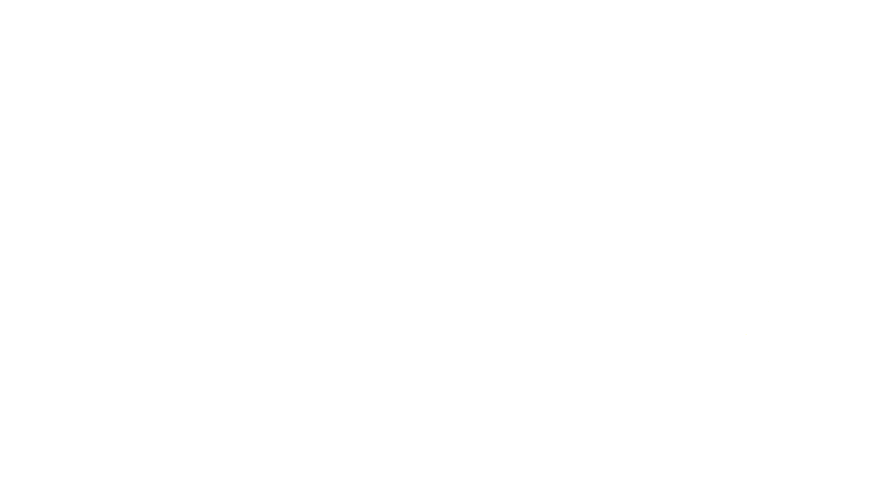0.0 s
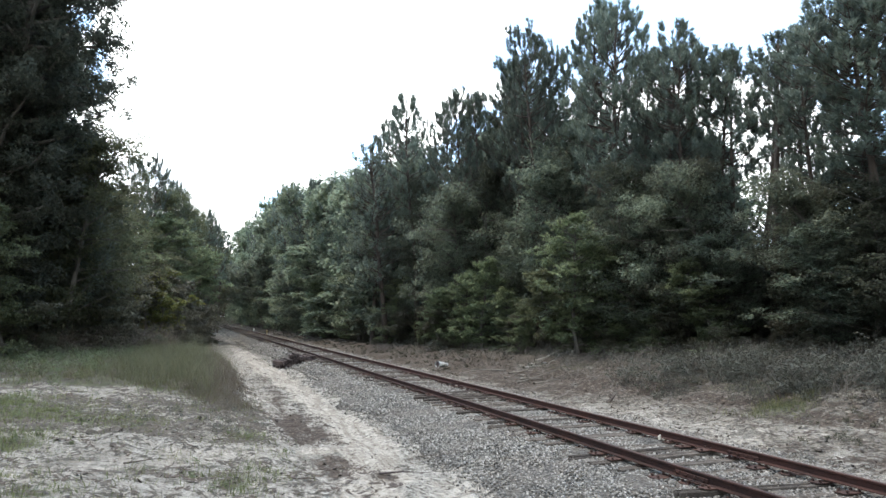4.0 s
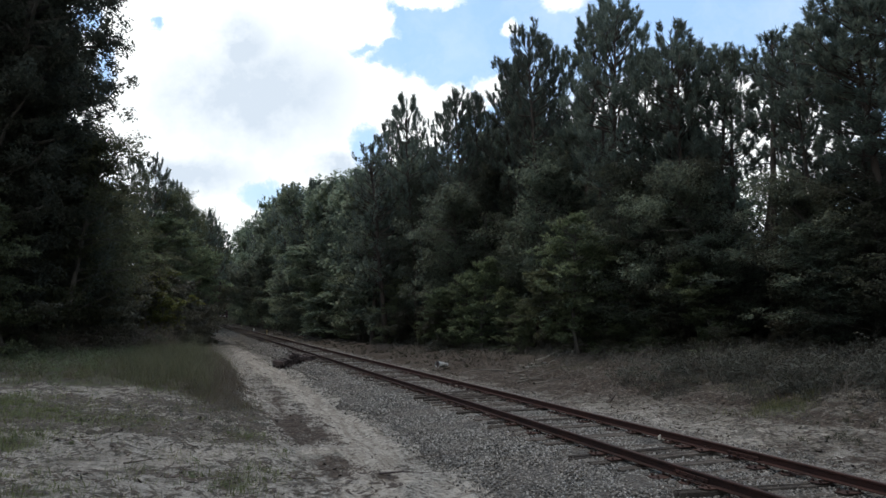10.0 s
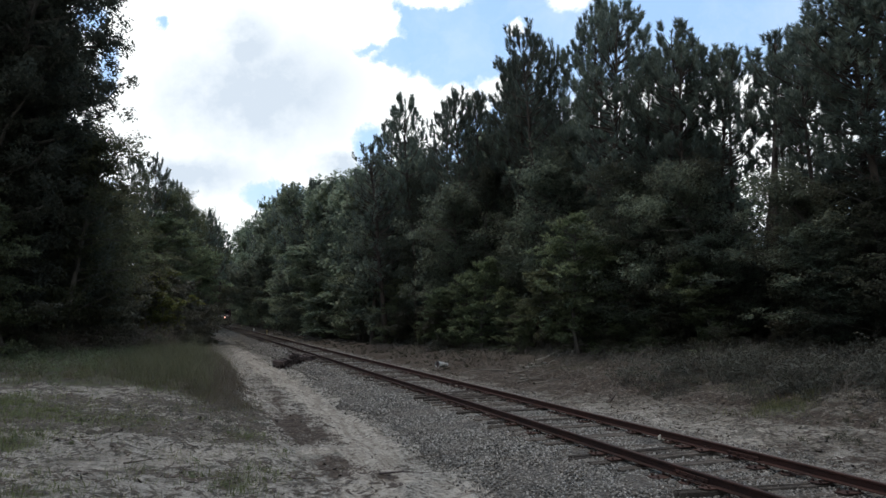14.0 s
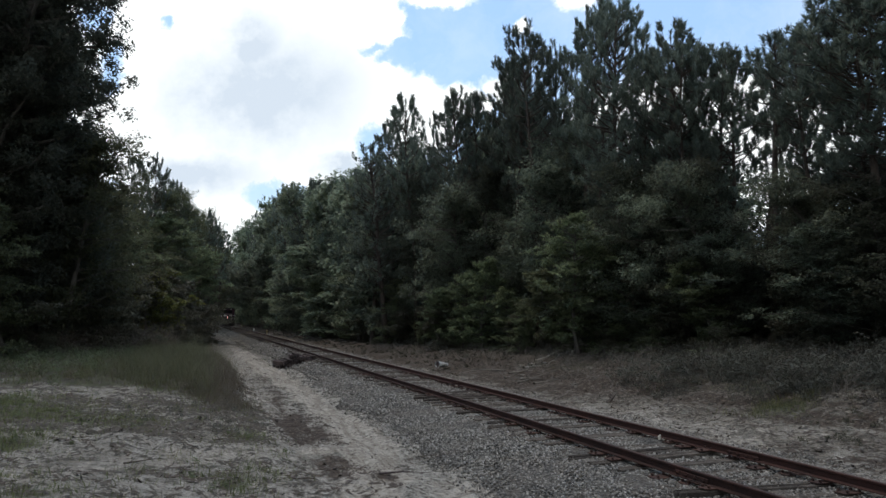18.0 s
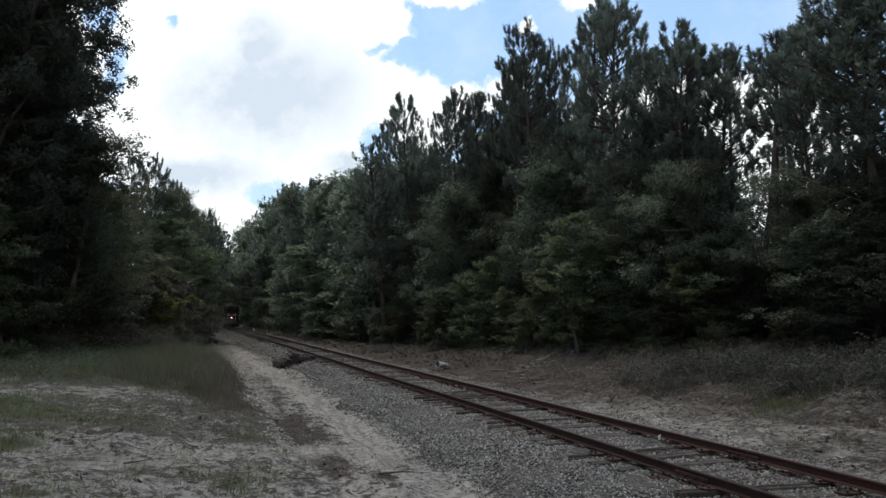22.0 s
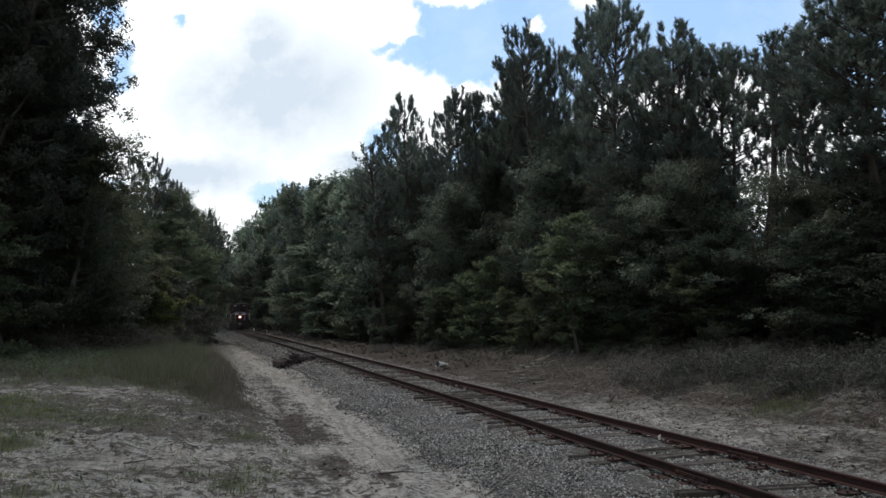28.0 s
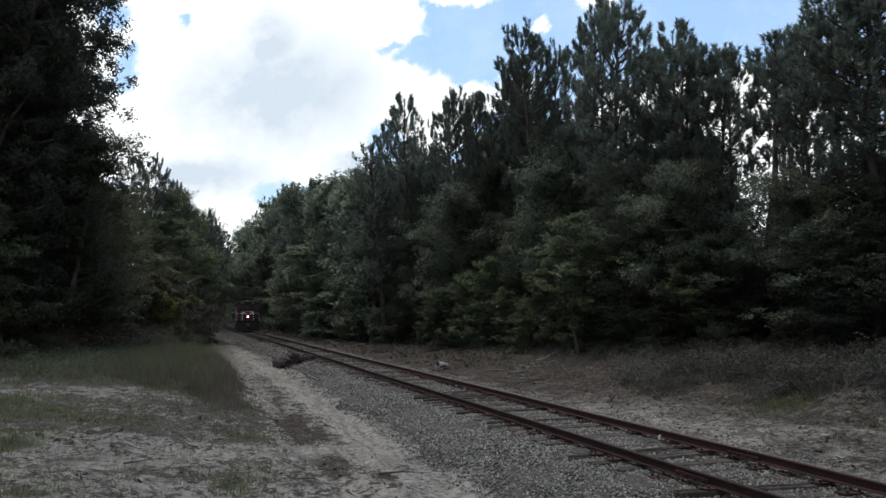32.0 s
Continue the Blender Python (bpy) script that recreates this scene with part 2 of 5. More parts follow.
def empty(name, m, label, category, group="", kind=""):
    ob = new(name)
    ob.empty_display_size = 0.2
    ob.matrix_world = m
    return tagged(ob, label, category, group, kind)


# ---- the ground ----


def smooth(a, b, v):
    t = np.clip((v - a) / (b - a), 0, 1)
    return t * t * (3 - 2 * t)


def waves(x, y, size, seed):
    """Cheap smooth unevenness from a few crossed waves, about -1 to 1."""
    r = np.random.RandomState(seed)
    z = 0
    for k in range(7):
        a, f, p = r.uniform(0, math.pi), r.uniform(0.6, 1.9) / size, r.uniform(0, 6.28)
        z = z + np.sin((x * math.cos(a) + y * math.sin(a)) * f * 6.28 + p) / 3.2
    return z


def far_line(y):
    """Where the foot of the woods on the far side of the track lies."""
    return np.interp(y, [0, 15, 28, 45, 70, 110, 200], [16.5, 16.5, 15.0, 12.6, 11.6, 10.6, 10.0])


# short grass patches in the sand: x, y, half width, half depth
PATCHES = [(-2.9, 14.8, 0.85, 0.9), (-3.6, 15.6, 0.7, 0.8), (-2.3, 12.0, 0.35, 0.5), (-1.75, 13.8, 0.45, 0.45), (-1.1, 13.6, 0.3, 0.4), (0.42, 9.7, 0.35, 0.4), (-1.6, 8.6, 0.5, 0.3), (0.8, 10.6, 0.25, 0.25), (0.85, 13.3, 0.25, 0.4), (-3.2, 13.4, 0.5, 0.8), (-2.7, 11.7, 0.4, 0.5), (-2.2, 9.5, 0.35, 0.3), (-3.9, 17.2, 0.8, 0.8)]


def patch_cover(x, y):
    wob = 0.35 * waves(x, y, 1.2, 81)
    return np.maximum.reduce([np.exp(-(((x - a) / w) ** 2 + ((y - b) / d) ** 2) * (1 + wob)) for a, b, w, d in PATCHES])


def turning_way(x, y):
    """The pale way on which cars turn across the front, 1 on it."""
    wob = 0.16 * waves(x, y, 1.8, 36)
    return (1 - smooth(0.5, 1.25, np.abs(y - np.interp(x, [-3.5, -2.1, -0.7, 1.15, 2.2], [8.8, 9.84, 11.2, 12.1, 12.7])) / 0.55 + wob)) * (x < 2.3)


def bare_slip(x, y):
    """The bare sandy slip across the bank, 1 on it."""
    return np.exp(-((x - 12.95 + 0.25 * (y - 11.8)) / 0.45) ** 2 - ((y - 11.8) / 1.0) ** 2)


def ground_z(x, y):
    x, y = np.asarray(x, float), np.asarray(y, float)
    z = np.interp(x, [-40, -12, -3.5, -0.8, 1.1, 2.0, 3.3, 4.2, 9.0, 10.2], [0.6, 0.55, 0.42, 0.22, -0.04, -0.12, -0.13, -0.16, -0.2, -0.12])
    line = far_line(y)
    rise = np.interp(y, [0, 12, 30, 60], [1.0, 0.95, 0.65, 0.35])
    z = z + rise * smooth(9.6, line + 0.5, x) + 0.25 * smooth(line, line + 20, x)
    z = z + 0.3 * np.exp(-((x - 13.6) / 1.6) ** 2 - ((y - 11.6) / 2.2) ** 2)
    hump = 0.30 * np.exp(-((x + 0.6) / 3.2) ** 2 - ((y - 26) / 9.0) ** 2)
    off_track = 1 - smooth(3.6, 4.4, x) * (1 - smooth(8.6, 9.6, x))
    near = np.exp(-np.maximum(y - 25, 0) / 40)
    z = z + hump * (1 - smooth(0.6, 1.8, x))
    z = z + off_track * near * (0.07 * waves(x, y, 5.0, 3) + 0.035 * waves(x, y, 1.4, 4) + 0.014 * waves(x, y, 0.5, 5))
    rut = np.exp(-((x - 1.75) / 0.28) ** 2) + np.exp(-((x - 3.05) / 0.3) ** 2)
    return z - 0.06 * rut * smooth(6, 10, y) + 0.26 * np.exp(-(x * x + y * y) / 8)


def axis(stops):
    """Grid lines from (start, end, step) stretches."""
    out = [np.arange(a, b, s) for a, b, s in stops]
    return np.concatenate(out + [[stops[-1][1]]])


def build_ground():
    xs = axis([(-4600, -600, 500), (-600, -60, 60), (-60, -14, 2.0), (-14, 18, 0.2), (18, 60, 2.0), (60, 600, 60), (600, 4600, 500)])
    ys = axis([(-4600, -600, 500), (-600, -30, 50), (-30, 3, 2.0), (3, 30, 0.2), (30, 70, 0.6), (70, 150, 2.0), (150, 400, 12), (400, 1000, 100), (1000, 4600, 600)])
    gx, gy = np.meshgrid(xs, ys)
    gz = ground_z(gx, gy)
    gz = np.where((gx > 4.3) & (gx < 8.5), np.minimum(gz, -0.17), gz)
    verts = np.stack([gx.ravel(), gy.ravel(), gz.ravel()], 1)
    w = len(xs)
    i = (np.arange(len(ys) - 1)[:, None] * w + np.arange(w - 1)[None, :]).ravel()
    me = mesh_np("ground", verts, np.stack([i, i + 1, i + w + 1, i + w], 1), SAND)
    me.polygons.foreach_set("use_smooth", [True] * len(me.polygons))
    # cover: grass, brown dirt, leaf litter
    line = far_line(gy)
    meadow = (1 - smooth(0.4, 1.1, gx)) * smooth(17.5, 19.0, gy + 0.62 * gx + 0.9 * waves(gx, gy, 3.5, 8))
    verge = 0.5 * np.exp(-((gx - 0.6) / 0.4) ** 2) * smooth(14, 17, gy)
    tufts = np.maximum(0.14 + 0.16 * waves(gx, gy, 3.1, 14), 0.85 * patch_cover(gx, gy)) * (1 - smooth(0.2, 1.4, gx)) * smooth(4, 9, gy)
    bank = 0.38 * smooth(11.6, 13.2, gx) * (gx < 40) * (0.8 + 0.5 * waves(gx, gy, 4.0, 15))
    bank = np.maximum(bank, 0.9 * np.exp(-((gx - 11.9) / 0.6) ** 2 - ((gy - 12.9) / 0.8) ** 2))
    grass = np.clip(np.maximum.reduce([meadow * 0.85, verge, tufts, bank]), 0, 1) * (1 - 0.9 * turning_way(gx, gy))
    # trodden soil between the two wheel ways, and darker patches
    mid = np.interp(gy, [10, 11.1, 13, 17, 22, 32], [1.95, 2.05, 2.0, 1.95, 2.15, 2.35])
    half = np.interp(gy, [10, 11, 13, 17, 22, 32], [0.4, 0.5, 0.56, 0.45, 0.34, 0.26])
    dirt = np.interp(gy, [9.3, 10.8, 11.8, 12.6, 13.1, 13.9, 16.4, 18, 24, 40], [0.15, 0.6, 0.7, 0.28, 0.3, 1.0, 0.98, 0.6, 0.5, 0.35]) * np.exp(-((gx - mid + 0.14 * waves(gx, gy, 2.6, 19)) / half) ** 2) * (0.95 + 0.16 * waves(gx, gy, 2.3, 16) + 0.15 * waves(gx, gy, 0.8, 26))
    for bx, by, bw, bd, much in ((2.45, 10.15, 0.42, 0.4, 0.85), (3.62, 11.75, 0.36, 0.26, 0.9), (2.6, 66, 1.4, 3.0, 0.85), (1.0, 16.0, 0.35, 2.6, 0.7)):
        dirt = np.maximum(dirt, much * np.exp(-((gx - bx) / bw) ** 2 - ((gy - by) / bd) ** 2))
    dirt = np.maximum(dirt, (0.7 + 0.2 * waves(gx, gy, 1.5, 33)) * np.exp(-((gx - 0.9) / 0.28) ** 2) * smooth(14, 17, gy))
    dirt = np.maximum(dirt, (0.58 + 0.15 * waves(gx, gy, 1.4, 34)) * smooth(9.0, 9.5, gx) * (gx < 12) * (1 - smooth(8.5, 10.5, gy)))
    # brown bank soil; under the trees its dark also paints their shade
    dirt = np.maximum(dirt, (0.74 + 0.22 * waves(gx, gy, 2.4, 35)) * smooth(9.3, 9.9, gx + 0.3 * waves(gx, gy, 1.7, 40)) * (gx < 40) * smooth(17.0, 20.0, gy + 0.8 * (gx - 10)))
    dirt = np.maximum(dirt, (0.58 + 0.3 * waves(gx, gy, 1.9, 41)) * smooth(10.7, 11.6, gx) * (gx < 40)) * (1 - 0.8 * bare_slip(gx, gy))
    # clean pale sand: two wheel ways, the turning way across the front, and the strip beyond the rails
    wob = 0.16 * waves(gx, gy, 1.8, 36)
    main = 1 - smooth(0.6, 1.2, np.abs(gx - np.interp(gy, [7, 9.6, 12.9, 16.9, 21.6, 31.8, 60], [1.6, 2.2, 2.9, 3.08, 3.0, 2.88, 2.75])) / np.interp(gy, [8, 10, 13, 17, 22, 32], [0.6, 0.5, 0.55, 0.46, 0.42, 0.7]) + wob)
    side = 0.75 * (1 - smooth(0.5, 1.3, np.abs(gx - np.interp(gy, [10, 12.3, 19, 32, 55], [1.2, 1.35, 1.5, 1.65, 1.8])) / 0.36 + wob)) * (0.75 + 0.4 * waves(gx, gy, 2.2, 37)) * smooth(11.5, 13, gy)
    turn = turning_way(gx, gy)
    turn = turn * (0.52 + 0.2 * waves(gx, gy, 1.3, 42))
    front = 0.7 * smooth(2.6, 3.0, gx) * (1 - smooth(4.3, 4.8, gx)) * (1 - smooth(9.0, 10.6, gy + 0.6 * waves(gx, gy, 1.6, 38)))
    strip = 0.45 * smooth(8.9, 9.4, gx) * (1 - smooth(10.6, 12.2, gx + 0.7 * waves(gx, gy, 2.2, 39))) * (1 - smooth(15.5, 19.5, gy)) * smooth(9.6, 11, gy)
    slip = 0.6 * bare_slip(gx, gy)
    lane = np.clip(np.maximum.reduce([main, side, turn, front, strip, slip]) * (1 - 0.75 * smooth(36, 70, gy)), 0, 1)
    litter = (gx > 8.8) * (0.36 + 0.36 * smooth(9.6, 10.3, gx + 0.4 * waves(gx, gy, 2.0, 27)) + 0.3 * smooth(16, 19, gy) + 0.2 * waves(gx, gy, 3.0, 20) + 0.14 * waves(gx, gy, 0.9, 22) + 0.4 * smooth(line - 5.2, line - 3.0, gx + 0.5 * waves(gx, gy, 4.0, 21)))
    litter = np.maximum(litter, 0.9 * (1 - smooth(-16, -9, gx)))
    litter = np.maximum(litter, 0.68 * smooth(24, 55, gy + 2 * waves(gx, gy, 5, 29)))
    litter = np.maximum(litter, (0.32 + 0.12 * smooth(9.8, 13.5, gy + 0.8 * waves(gx, gy, 3, 28)) + 0.14 * waves(gx, gy, 3.3, 17) + 0.1 * waves(gx, gy, 0.8, 23)) * (1 - smooth(0.7, 1.6, gx)))
    col = me.color_attributes.new("cover", "FLOAT_COLOR", "POINT")
    col.data.foreach_set("color", np.stack([grass.ravel(), dirt.ravel(), litter.ravel(), lane.ravel()], 1).astype(np.float32).ravel())
    tagged(new("ground", me), "pale sandy ground with dirt lane, thin grass and leaf litter", "ground", kind="structure")


build_ground()

# ---- the track ----


def ballast_z(x):
    return np.interp(x, [3.55, 4.0, 4.7, 5.05, 5.4, 7.3, 7.7, 8.1, 8.7, 9.3], [-0.16, -0.09, 0.055, 0.096, 0.106, 0.106, 0.098, 0.045, -0.10, -0.22])


def build_ballast():
    xs = np.concatenate([np.arange(3.55, 9.3, 0.12), [9.3]])
    ys = axis([(-60, 3, 3.0), (3, 40, 0.25), (40, 100, 1.0), (100, 290, 10)])
    gx, gy = np.meshgrid(xs, ys)
    edge = 1 - smooth(3.55, 3.8, gx) * (1 - smooth(9.0, 9.3, gx))
    gz = ballast_z(gx) + (0.016 * waves(gx, gy, 0.8, 11) + 0.016 * waves(gx, gy, 2.6, 13)) * (1 - edge) - 0.06 * edge - 0.1 * (1 - smooth(3.9, 4.5, gx)) * smooth(22, 30, gy)
    verts = np.stack([gx.ravel() + 0.14 * edge.ravel() * waves(gx, gy, 2.5, 12).ravel(), gy.ravel(), gz.ravel()], 1)
    w = len(xs)
    i = (np.arange(len(ys) - 1)[:, None] * w + np.arange(w - 1)[None, :]).ravel()
    me = mesh_np("ballast_bed", verts, np.stack([i, i + 1, i + w + 1, i + w], 1), BED)
    me.polygons.foreach_set("use_smooth", [True] * len(me.polygons))
    tagged(new("ballast_bed", me), "bed of grey crushed stone under the track", "ballast", kind="structure")
    # loose stones over it, finer and denser where they lie near
    r = np.random.RandomState(21)
    base = np.array([(-1, -1, -1), (1, -1, -1), (1, 1, -1), (-1, 1, -1), (-1, -1, 1), (1, -1, 1), (1, 1, 1), (-1, 1, 1)], float)
    quads = np.array([(0, 3, 2, 1), (4, 5, 6, 7), (0, 1, 5, 4), (1, 2, 6, 5), (2, 3, 7, 6), (3, 0, 4, 7)])
    allv, allf, first = [], [], 0
    for y0, y1, count, low, high in ((4, 9, 24000, 0.008, 0.017), (9, 16, 42000, 0.008, 0.018), (16, 26, 24000, 0.01, 0.022), (26, 40, 10000, 0.015, 0.03), (40, 62, 6000, 0.022, 0.045)):
        x = 3.3 + 6.2 * r.rand(count) ** 0.92
        y = y0 + (y1 - y0) * r.rand(count)
        keep = (r.rand(count) < np.interp(x, [3.3, 3.7, 4.1, 8.4, 9.1, 9.5], [0.03, 0.3, 1, 1, 0.4, 0.06]))
        keep &= (x > 4.0) | (r.rand(count) > 0.7 * smooth(22, 30, y))
        on_tie = (np.abs(x - TRACK_X) < 1.27) & (np.abs((y - 2.6 + 0.25) % 0.5 - 0.25) < 0.1)
        keep &= ~on_tie | (r.rand(count) < 0.32)
        x, y = x[keep], y[keep]
        s = low + (high - low) * r.rand(len(x)) ** 1.6
        shape = base[None] * (0.62 + 0.5 * r.rand(len(x), 8, 3)) * s[:, None, None] * (0.7 + 0.5 * r.rand(len(x), 1, 3))
        q, _ = np.linalg.qr(r.randn(len(x), 3, 3))
        shape = shape @ q
        z = np.maximum(ballast_z(x), ground_z(x, y)) + 0.1 * s + 0.006
        v = shape + np.stack([x, y, z], 1)[:, None, :]
        allv.append(v.reshape(-1, 3))
        allf.append((quads[None] + 8 * np.arange(len(x))[:, None, None] + first).reshape(-1, 4))
        first += 8 * len(x)
    me = mesh_np("ballast_stones", np.concatenate(allv), np.concatenate(allf), STONES)
    tagged(new("ballast_stones", me), "loose grey crushed stones on the track bed", "gravel", kind="stuff")


build_ballast()


def tie_mesh(seed, material=None, length=2.55):
    """A split and worn tie along x, its top face at z = 0."""
    r = random.Random(seed)
    bm = bmesh.new()
    wide = r.uniform(0.18, 0.225)
    at = -wide / 2
    while at < wide / 2 - 0.02:
        w = min(r.uniform(0.04, 0.09), wide / 2 - at)
        box(bm, (length - r.uniform(0, 0.3), w - 0.008, 0.17), (r.uniform(-0.03, 0.03), at + w / 2, -0.085 - r.uniform(0, 0.016)), bevel=0.008)
        at += w
    for v in bm.verts:
        v.co += Vector((r.uniform(-0.015, 0.015), r.uniform(-0.005, 0.005), r.uniform(-0.008, 0.004)))
    me = bpy.data.meshes.new("tie")
    bm.to_mesh(me)
    bm.free()
    me.materials.append(material or TIE)
    return me


def build_track():
    r = random.Random(5)
    track = empty("railway_track", Matrix.Translation((TRACK_X, 0, 0)), "rusty single railway track on weathered wooden ties", "railway track", kind="structure")
    tall = 0.118
    section = [(-0.07, 0), (0.07, 0), (0.07, 0.012), (0.012, 0.03), (0.010, 0.115), (0.034, 0.13), (0.036, 0.155), (0.028, 0.165),
               (-0.028, 0.165), (-0.036, 0.155), (-0.034, 0.13), (-0.010, 0.115), (-0.012, 0.03), (-0.07, 0.012)]
    section = [(0.88 * x, z * tall / 0.165) for x, z in section]
    for side in (-0.755, 0.755):
        verts, faces, k = [], [], len(section)
        ys = [-60, -20, 0, 4, 8, 12, 16, 20, 26, 32, 40, 50, 65, 80, 100, 130, 170, 250, 290]
        for y in ys:
            dx, dz = 0.006 * math.sin(y * 0.9 + side), 0.006 * math.sin(y * 0.7 + 2 * side)
            verts += [(x + dx, y, RAIL_TOP - tall + z + dz) for x, z in section]
        for i in range(len(ys) - 1):
            for j in range(k):
                a, b = i * k + j, i * k + (j + 1) % k
                faces.append((a, a + k, b + k, b))
        me = mesh_of("rail", verts, faces, RUST)
        me.materials.append(SHINE)
        for p in me.polygons:
            if p.center.z > RAIL_TOP - 0.012 and p.normal.z > 0.8:
                p.material_index = 1
        rail = part("rail", me, RUST, track)
        rail.location.x = side
        for y in (7.55, 19.4, 31.3, 43.2):
            y += 0.9 * (side > 0)
            bm = bmesh.new()
            for s in (-1, 1):
                box(bm, (0.02, 0.62, 0.055), (s * 0.026, y, RAIL_TOP - 0.078), bevel=0.006)
                for b in (-0.24, -0.08, 0.08, 0.24):
                    rod(bm, (s * 0.03, y + b, RAIL_TOP - 0.078), (s * 0.062, y + b, RAIL_TOP - 0.078), 0.016, sides=6)
            part("joint_bar", bm, RUST, rail)
    meshes = [tie_mesh(s) for s in range(6)]
    bm = bmesh.new()
    box(bm, (0.27, 0.17, 0.014), (0, 0, 0.006), bevel=0.004)
    for sx in (-0.085, 0.085):
        for sy in (-0.06, 0.06):
            box(bm, (0.03, 0.03, 0.03), (sx, sy, 0.03), bevel=0.005)
    plate = bpy.data.meshes.new("tie_plate")
    bm.to_mesh(plate)
    bm.free()
    plate.materials.append(RUST_PALE)
    count = 0
    y = 2.6
    while y < 128:
        tie = part("tie", meshes[count % 6], TIE, track)
        tie.matrix_basis = pose(r.uniform(-0.13, 0.1), y + r.uniform(-0.07, 0.07), TIE_TOP - 0.016 + r.uniform(-0.05, 0.008), r.uniform(-3, 3), r.uniform(-1, 1), r.uniform(-3, 3))
        if y < 26:
            for side in (-0.755, 0.755):
                p = part("tie_plate", plate, RUST_PALE, tie)
                p.location = (side, 0, 0.002)
        count += 1
        y += 0.5
    bm = bmesh.new()
    while y < 288:
        box(bm, (2.55, 0.22, 0.17), (r.uniform(-0.05, 0.05), y, TIE_TOP - 0.1))
        y += 0.5
    tagged(part("far_ties", bm, TIE, track), kind="stuff")


build_track()

# ---- clouds ----
CLOUD_H = 300.0


def cloud_material():
    """Bright cloud with clear gaps. Places are given as (sideways, up) slopes seen from the ground below the sheet's origin."""
    n = Nodes("cloud")
    sep = n.add("ShaderNodeSeparateXYZ")
    n.wire(n.coords(), sep.inputs[0])
    u = n.math("DIVIDE", sep.outputs[0], sep.outputs[1])
    v = n.math("DIVIDE", CLOUD_H, sep.outputs[1])
    flat = n.add("ShaderNodeCombineXYZ")
    n.wire(u, flat.inputs[0])
    n.wire(v, flat.inputs[1])
    place = flat.outputs[0]
    warp = n.add("ShaderNodeTexNoise")
    warp.inputs["Scale"].default_value, warp.inputs["Detail"].default_value, warp.inputs["Roughness"].default_value = 22.0, 5.0, 0.6
    n.wire(place, warp.inputs["Vector"])
    shift = n.add("ShaderNodeVectorMath")
    shift.operation = "MULTIPLY_ADD"
    n.wire(warp.outputs["Color"], shift.inputs[0])
    shift.inputs[1].default_value = (0.05, 0.05, 0)
    n.wire(place, shift.inputs[2])
    puff = n.noise(30.0, 6.0, 0.6, place)

    soft_puff = n.noise(11.0, 6.0, 0.62, place)

    def blob(at, size, soft=0.5, source=shift.outputs[0]):
        d = n.add("ShaderNodeVectorMath")
        d.operation = "SUBTRACT"
        n.wire(source, d.inputs[0])
        d.inputs[1].default_value = (at[0] + 0.025, at[1] + 0.025, 0)
        m = n.add("ShaderNodeVectorMath")
        m.operation = "MULTIPLY"
        n.wire(d.outputs[0], m.inputs[0])
        m.inputs[1].default_value = (1 / size[0], 1 / size[1], 0)
        length = n.add("ShaderNodeVectorMath")
        length.operation = "LENGTH"
        n.wire(m.outputs[0], length.inputs[0])
        return n.math("DIVIDE", n.math("SUBTRACT", 1.0 + soft, length.outputs["Value"]), 2 * soft, clamp=True)

    def union(items):
        total = items[0]
        for item in items[1:]:
            total = n.math("MAXIMUM", total, item)
        return total

    body = union([blob(at, size, soft) for at, size, soft in CLOUDS])
    holes = union([blob(at, size, soft) for at, size, soft in GAPS])
    cover = n.math("SUBTRACT", body, holes, clamp=True)
    cover = n.math("ADD", cover, n.math("MULTIPLY_ADD", puff, 0.8, -0.4))
    cover = n.ramp(cover, (0.32, 0.0), (0.66, 1.0))
    shade = union([blob(at, size, 0.9) for at, size in SHADES])
    shade = n.math("MULTIPLY", shade, n.math("MULTIPLY_ADD", soft_puff, 2.6, -0.05), clamp=True)
    color = n.mix(shade, (1.0, 0.995, 0.98), (0.61, 0.66, 0.73))
    veil = n.ramp(n.noise(7.0, 6.0, 0.65, shift.outputs[0]), (0.42, 0.0), (0.72, 0.75))
    color = n.mix(cover, n.mix(veil, (0.42, 0.63, 1.12), (0.78, 0.87, 1.1)), color)   # thin haze where it is clear
    cover = n.math("MULTIPLY_ADD", cover, 0.56, 0.44)
    light = n.add("ShaderNodeEmission")
    n.wire(color, light.inputs["Color"])
    light.inputs["Strength"].default_value = CLOUD_LIGHT
    clear = n.add("ShaderNodeBsdfTransparent")
    both = n.add("ShaderNodeMixShader")
    n.wire(cover, both.inputs[0])
    n.wire(clear.outputs[0], both.inputs[1])
    n.wire(light.outputs[0], both.inputs[2])
    n.wire(both.outputs[0], n.out.inputs[0])
    return n.mat


CLOUD_LIGHT = 1.15
CLOUDS = [((-0.320, 0.350), (0.262, 0.200), 0.10), ((-0.105, 0.273), (0.131, 0.065), 0.25), ((-0.046, 0.301), (0.046, 0.038), 0.40), ((-0.175, 0.213), (0.115, 0.035), 0.40), ((-0.352, 0.134), (0.154, 0.069), 0.30), ((-0.103, 0.427), (0.038, 0.058), 0.30), ((-0.094, 0.386), (0.031, 0.017), 0.50), ((-0.019, 0.446), (0.050, 0.011), 0.70), ((0.102, 0.405), (0.011, 0.010), 0.80), ((0.172, 0.448), (0.031, 0.018), 0.70), ((0.017, 0.297), (0.042, 0.025), 0.50), ((0.076, 0.317), (0.031, 0.020), 0.60), ((0.500, 0.372), (0.03, 0.014), 0.80), ((0.365, 0.229), (0.231, 0.115), 0.30), ((-0.690, 0.205), (0.231, 0.385), 0.20)]
